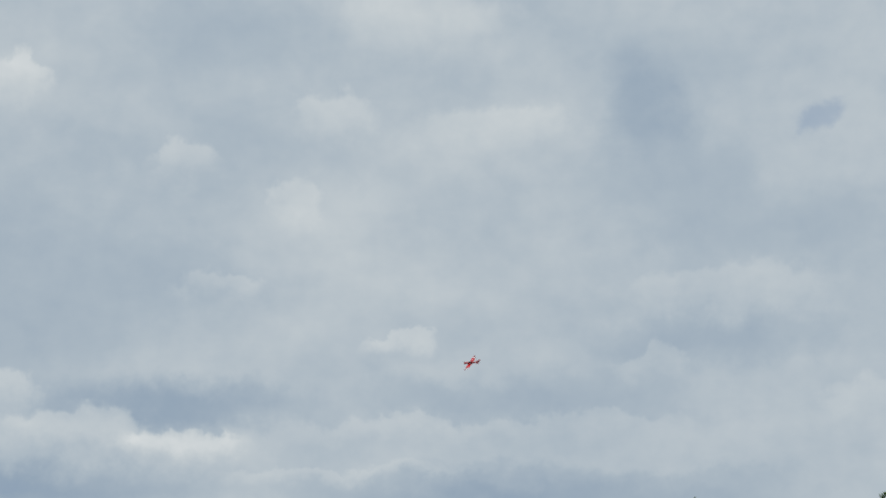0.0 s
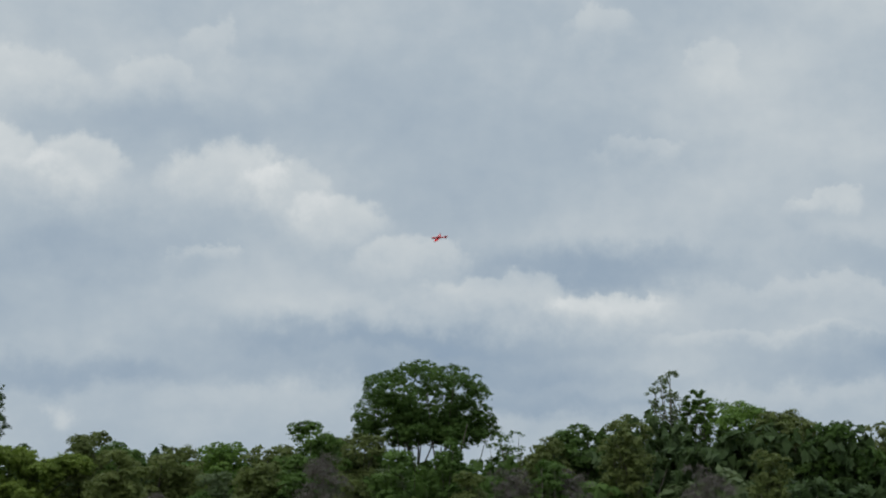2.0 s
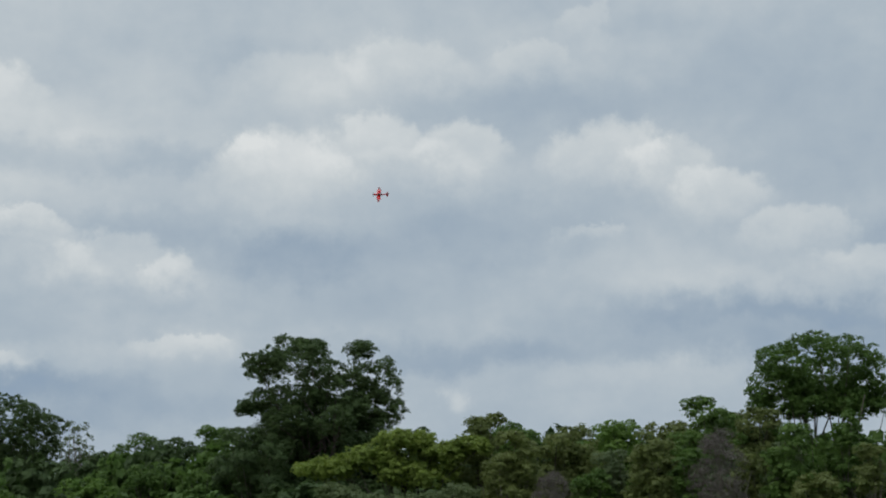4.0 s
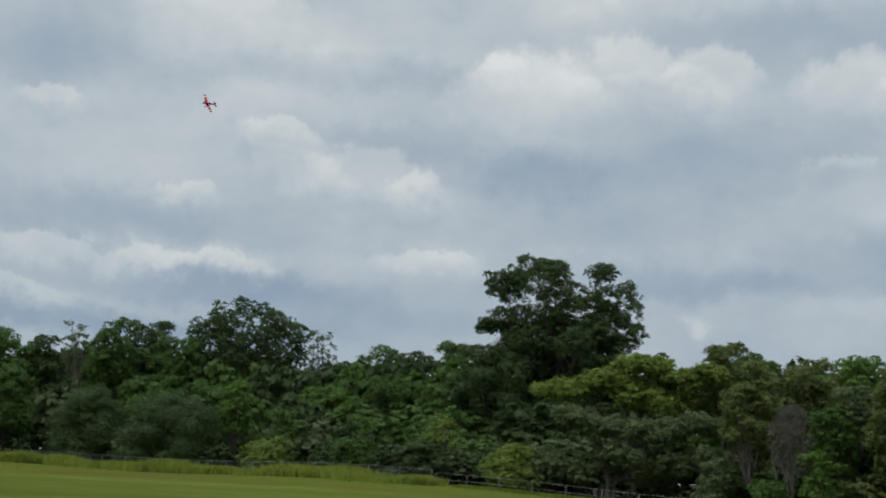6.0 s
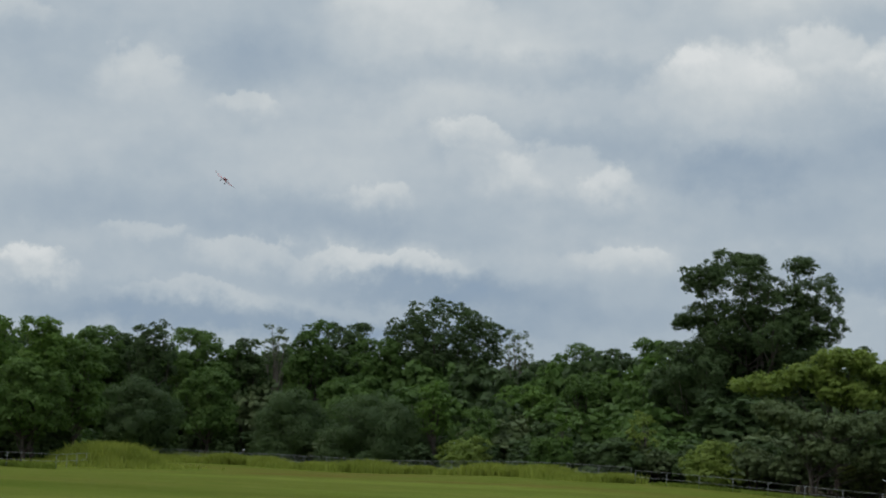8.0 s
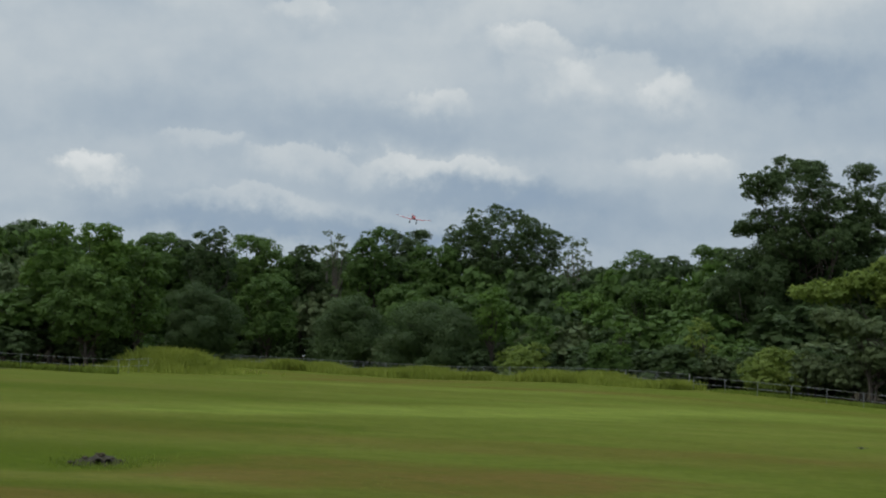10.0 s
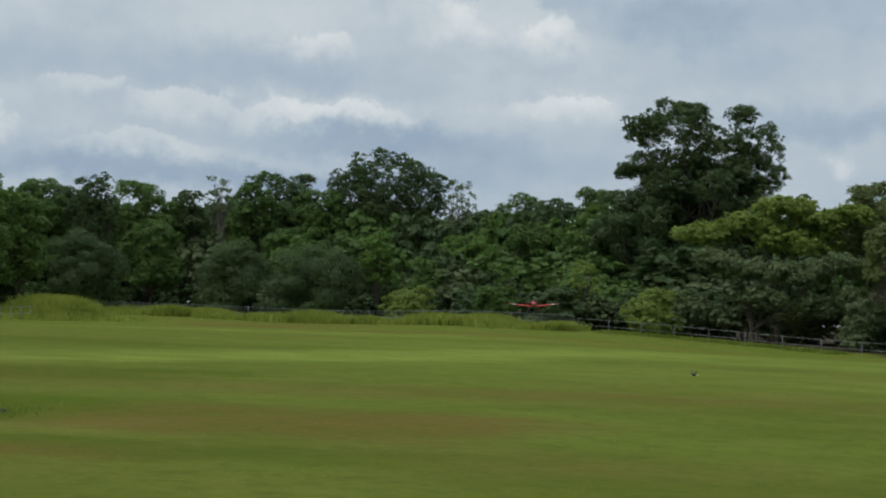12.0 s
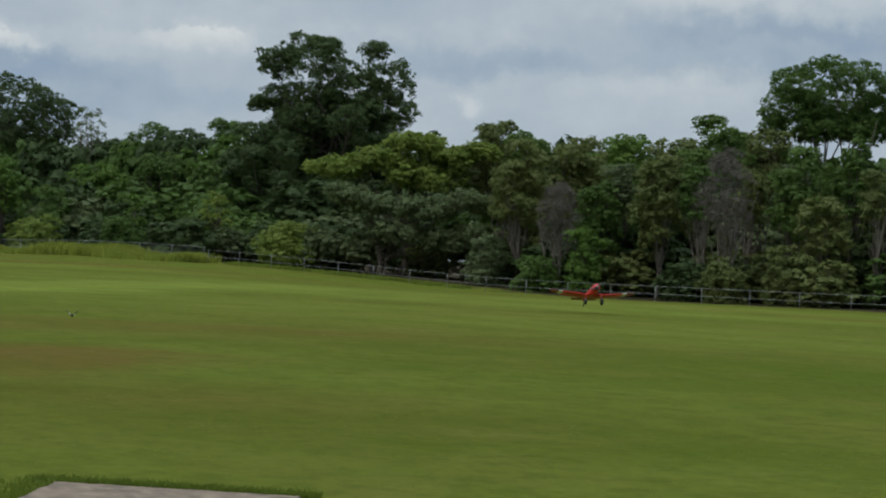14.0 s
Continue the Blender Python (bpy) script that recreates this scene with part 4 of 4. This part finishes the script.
def aeroplane():
    """A red low-wing tail-dragger; nose along +x, left wing along +y, wheels under the origin."""
    ob = thing("model_aeroplane", "red low-wing model aeroplane with white wing bands and fixed wheels", "model aeroplane")
    hull = [(1.02, 0.08, 0.08, 0.03), (0.98, 0.115, 0.118, 0.03), (0.7, 0.13, 0.138, 0.03), (0.35, 0.132, 0.15, 0.035), (-0.1, 0.12, 0.142, 0.045),
            (-0.6, 0.085, 0.11, 0.075), (-1.05, 0.042, 0.065, 0.11), (-1.25, 0.018, 0.045, 0.12)]
    part("fuselage", rings([[(x, w * math.cos(a * math.pi / 8), z + h * math.sin(a * math.pi / 8)) for a in range(16)] for x, w, h, z in hull]), red_mat, ob)
    cowl = part("cowling", rings([[(x, w * math.cos(a * math.pi / 8), 0.03 + w * 1.02 * math.sin(a * math.pi / 8)) for a in range(16)]
                           for x, w in ((0.74, 0.14), (0.9, 0.137), (1.02, 0.115), (1.05, 0.09))]), red_mat, ob, "rounded red engine cowling")
    part("air_intake", rings([[(x, w * math.cos(a * math.pi / 6), -0.05 + w * 0.6 * math.sin(a * math.pi / 6)) for a in range(12)]
                              for x, w in ((1.0, 0.075), (1.056, 0.06))]), black_mat, cowl, "dark air intake")
    part("canopy", rings([[(x, w * math.cos(a * math.pi / 10), 0.14 + h * math.sin(a * math.pi / 10)) for a in range(11)]
                          for x, w, h in ((0.42, 0.05, 0.01), (0.28, 0.11, 0.075), (0.02, 0.115, 0.095), (-0.25, 0.085, 0.065), (-0.42, 0.03, 0.01))]), glass_mat, ob, "dark tinted canopy")
    part("headrest", rings([[(x, w * math.cos(a * math.pi / 8), 0.115 + h * math.sin(a * math.pi / 8)) for a in range(9)]
                            for x, w, h in ((-0.3, 0.06, 0.075), (-0.6, 0.045, 0.055), (-0.9, 0.02, 0.03))]), red_mat, ob)
    for s in (1, -1):
        wing = part("wing", wing_skin([(s * y, lead, c, z) for y, lead, c, z in ((0.0, 0.5, 0.6, -0.1), (0.35, 0.49, 0.58, -0.1), (0.8, 0.45, 0.5, -0.05), (1.1, 0.42, 0.45, -0.01))]),
                    red_mat, ob, "red wing panel")
        part("wing_band", wing_skin([(s * y, lead, c, z) for y, lead, c, z in ((1.1, 0.422, 0.455, -0.01), (1.25, 0.404, 0.428, 0.009))]), white_mat, wing, "white band round the wing")
        part("wing_tip", wing_skin([(s * y, lead, c, z) for y, lead, c, z in ((1.25, 0.402, 0.425, 0.009), (1.42, 0.37, 0.36, 0.03), (1.52, 0.32, 0.24, 0.042), (1.55, 0.26, 0.12, 0.046))]),
             tip_shaded_tail_mat, wing, "dark red wing tip")
        part("aileron", wing_skin([(s * 0.62, -0.035, 0.12, -0.068), (s * 1.08, -0.022, 0.1, -0.012)], 0.16), red_mat, wing)
        # the red tail takes the darker film: its backlit shade is put into the colour
        tail = part("tailplane", wing_skin([(s * y, lead, c, 0.14) for y, lead, c in ((0.02, -0.92, 0.32), (0.3, -0.97, 0.27), (0.46, -1.04, 0.18), (0.5, -1.1, 0.08))], 0.09), tip_shaded_tail_mat, ob, "red tailplane, darkened in colour for shade")
        part("elevator", wing_skin([(s * 0.05, -1.235, 0.11, 0.14), (s * 0.42, -1.22, 0.09, 0.14)], 0.12), tip_shaded_tail_mat, tail)
        leg = rod("undercarriage_leg", (0.42, s * 0.27, -0.1), (0.46, s * 0.3, -0.37), 0.022, metal_mat, ob, 8, "bare metal leg")
        bm = rings([[(0.46 + r * math.cos(a * math.pi / 8), s * 0.3 + y, -0.37 + r * math.sin(a * math.pi / 8)) for a in range(16)]
                    for y, r in ((-0.045, 0.06), (-0.04, 0.105), (0.0, 0.115), (0.04, 0.105), (0.045, 0.06))])
        wheel = part("wheel", bm, tyre_mat, ob, "black rubber wheel")
        part("hub", rings([[(0.46 + r * math.cos(a * math.pi / 6), s * 0.3 + y, -0.37 + r * math.sin(a * math.pi / 6)) for a in range(12)]
                           for y, r in ((-0.052, 0.035), (-0.045, 0.045), (0.045, 0.045), (0.052, 0.035))]), metal_mat, wheel, "metal hub")
        part("leg_fairing", rings([[(0.43 + u * 0.07, s * (0.275 + 0.02 * k) + w * 0.02, -0.1 - 0.15 * k) for u, w in ((-1, 0), (-0.3, 0.8), (0.7, 0.8), (1, 0), (0.7, -0.8), (-0.3, -0.8))]
                                  for k in (0, 1)]), red_mat, leg)
    fin = part("fin", rings([[(x0, t, z), (x0 - c * 0.3, t * 2.4, z), (x0 - c, t, z), (x0 - c, -t, z), (x0 - c * 0.3, -t * 2.4, z), (x0, -t, z)]
                             for x0, c, z, t in ((-0.86, 0.28, 0.14, 0.008), (-0.97, 0.2, 0.25, 0.007), (-1.04, 0.13, 0.31, 0.005))]), red_mat, ob, "red fin")
    part("rudder", rings([[(x0, t, z), (x0 - c, t * 0.4, z), (x0 - c, -t * 0.4, z), (x0, -t, z)] for x0, c, z, t in ((-1.15, 0.12, 0.06, 0.012), (-1.175, 0.13, 0.24, 0.01), (-1.18, 0.09, 0.32, 0.006))]),
         tip_shaded_tail_mat, fin, "red rudder, darkened in colour for shade")
    rod("tail_leg", (-1.02, 0, 0.06), (-1.12, 0, -0.1), 0.012, metal_mat, ob)
    part("tail_wheel", rings([[(-1.13 + r * math.cos(a * math.pi / 6), y, -0.11 + r * math.sin(a * math.pi / 6)) for a in range(12)] for y, r in ((-0.015, 0.03), (0.0, 0.045), (0.015, 0.03))]), tyre_mat, ob)
    prop = new("propeller")
    prop.parent = ob
    part("spinner", rings([[(x, r * math.cos(a * math.pi / 6), r * math.sin(a * math.pi / 6)) for a in range(12)] for x, r in ((0.0, 0.06), (0.06, 0.05), (0.12, 0.025), (0.14, 0.006))]), metal_mat, prop, "polished spinner")
    for s in (1, -1):
        part("blade", rings([[(0.03 + c * tw, -c, s * z), (0.045 + c * tw, 0, s * z), (0.03 - c * tw, c, s * z), (0.02 - c * tw, 0, s * z)] for z, c, tw in ((0.03, 0.02, 0.8), (0.14, 0.034, 0.6), (0.26, 0.026, 0.4), (0.3, 0.01, 0.3))]), black_mat, prop)
    return ob, prop


plane, propeller = aeroplane()

# seconds, yaw, elevation and distance of the aeroplane from the eye; its bank to the left and pitch
FLIGHT_A = [(0.0, -0.88, 11.04, 240, 46, 4), (0.5, 2.84, 10.90, 251, 38, 2), (1.0, 6.37, 10.65, 260, 30, 0), (1.5, 9.89, 10.46, 267, 28, 0), (2.0, 13.44, 10.63, 273, 33, 1),
            (2.5, 17.02, 10.81, 278, 40, 1), (3.0, 20.53, 10.94, 282, 48, 1), (4.25, 29.3, 11.15, 289, 60, 2), (5.5, 37.85, 11.06, 284, 70, 0), (6.0, 40.54, 10.84, 264, 60, -3), (6.5, 42.87, 10.17, 250, 48, -6)]
FLIGHT_B = [(7.0, 44.58, 9.28, 238, 38, -9), (7.5, 45.64, 8.66, 226, 36, -7), (8.0, 45.89, 8.25, 213, 38, 0), (9.25, 44.0, 6.2, 180, 22, -4), (10.5, 39.90, 3.10, 148, 2, -9), (11.0, 38.30, 1.75, 136, 5, -9),
            (11.5, 36.33, 0.64, 123, -4, -5), (12.0, 34.15, 0.33, 110.5, -2, 1), (12.5, 31.52, 0.22, 98, -7, 2), (13.0, 28.99, -0.17, 84, 3, 1), (13.5, 25.61, -1.12, 72, 1, 5), (14.0, 20.88, -0.82, 67, 0, 16)]


# from the last turn on the nose holds this many degrees to the right of the line to the eye
NOSE = {5.5: -68, 6.0: -47, 6.5: -30, 7.0: -18, 7.5: -10, 8.0: -6, 9.25: 3, 10.5: 4, 11.0: 2, 11.5: 3, 12.0: 2, 12.5: 6, 13.0: 15, 13.5: 15, 14.0: 13}


def flight_rows():
    rows = FLIGHT_A + FLIGHT_B
    places = [Vector(aim(y, d * math.cos(radians(e)), EYE + d * math.sin(radians(e)))) for _, y, e, d, _, _ in rows]
    out_rows = []
    for i, (t, y, e, d, bank, pitch) in enumerate(rows):
        a, b = max(i - 1, 0), min(i + 1, len(rows) - 1)
        v = places[b] - places[a]
        head = math.degrees(math.atan2(v.y, v.x))
        if t in NOSE:
            head = y - 90 + NOSE[t]
        out_rows.append((t, Matrix.Translation(places[i]) @ pose(0, 0, 0, 0, 0, head) @ pose(0, 0, 0, 0, -pitch, 0) @ pose(0, 0, 0, -bank, 0, 0)))
    return out_rows


# ---- the bird ----
def bird():
    ob = thing("bird", "small black and white bird flying low over the grass", "bird")
    ob.scale = (0.5, 0.5, 0.5)
    body = part("body", rings([[(x, w * math.cos(a * math.pi / 5), z + w * math.sin(a * math.pi / 5)) for a in range(10)]
                               for x, w, z in ((0.17, 0.006, 0.02), (0.13, 0.022, 0.02), (0.09, 0.032, 0.015), (0.02, 0.05, 0.0), (-0.07, 0.042, 0.0), (-0.14, 0.015, 0.005))]), feather_dark, ob)
    part("beak", rings([[(x, w * math.cos(a * math.pi / 3), 0.02 + w * math.sin(a * math.pi / 3)) for a in range(6)] for x, w in ((0.165, 0.009), (0.21, 0.002))]), feather_white, body)
    part("tail_feathers", rings([[(x, w, 0.0), (x, 0, 0.008), (x, -w, 0.0), (x, 0, -0.006)] for x, w in ((-0.11, 0.02), (-0.25, 0.04))]), feather_white, body)
    wings = []
    for s in (1, -1):
        w = part("wing", rings([[(lead, s * y, z), (lead - c * 0.4, s * y, z + 0.012), (lead - c, s * y, z), (lead - c * 0.4, s * y, z - 0.006)]
                                for y, lead, c, z in ((0.03, 0.06, 0.12, 0.0), (0.15, 0.075, 0.12, 0.01), (0.28, 0.03, 0.09, 0.015), (0.36, -0.02, 0.03, 0.015))]), feather_dark, ob)
        part("wing_patch", rings([[(lead, s * y, z), (lead - c * 0.4, s * y, z + 0.015), (lead - c, s * y, z), (lead - c * 0.4, s * y, z - 0.009)]
                                  for y, lead, c, z in ((0.08, 0.05, 0.07, 0.004), (0.17, 0.055, 0.07, 0.011))]), feather_white, w)
        wings.append((w, s))
    return ob, wings


magpie, magpie_wings = bird()
BIRD = [(0.0, 27.36, -2.00, 47), (11.0, 27.75, -1.93, 46.5), (11.5, 28.16, -1.92, 46), (12.0, 29.14, -1.64, 45), (12.5, 31.48, -1.05, 44), (13.0, 34.74, -2.03, 43), (13.6, 35.6, -2.0, 41), (14.0, 36.77, -2.26, 39)]


def bird_rows():
    places = [Vector(aim(y, d, EYE + d * math.tan(radians(e)))) for _, y, e, d in BIRD]
    rows = []
    for i, (t, *_) in enumerate(BIRD):
        v = places[min(i + 1, len(BIRD) - 1)] - places[max(i - 1, 0)]
        rows.append((t, Matrix.Translation(places[i]) @ pose(0, 0, 0, 0, 0, math.degrees(math.atan2(v.y, v.x)))))
    return rows


def motions():
    walk(plane, flight_rows())
    walk(propeller, [(i / 30, pose(1.04, 0, 0.03, 80 * i)) for i in range(421)])
    walk(magpie, bird_rows())
    for w, s in magpie_wings:
        beat = [(0.0, pose(0, 0, 0)), (11.4, pose(0, 0, 0))]
        beat += [(11.5 + 0.1 * k, pose(0, 0, 0, s * (35 if k % 2 else -25))) for k in range(26)]
        walk(w, beat)


motions()
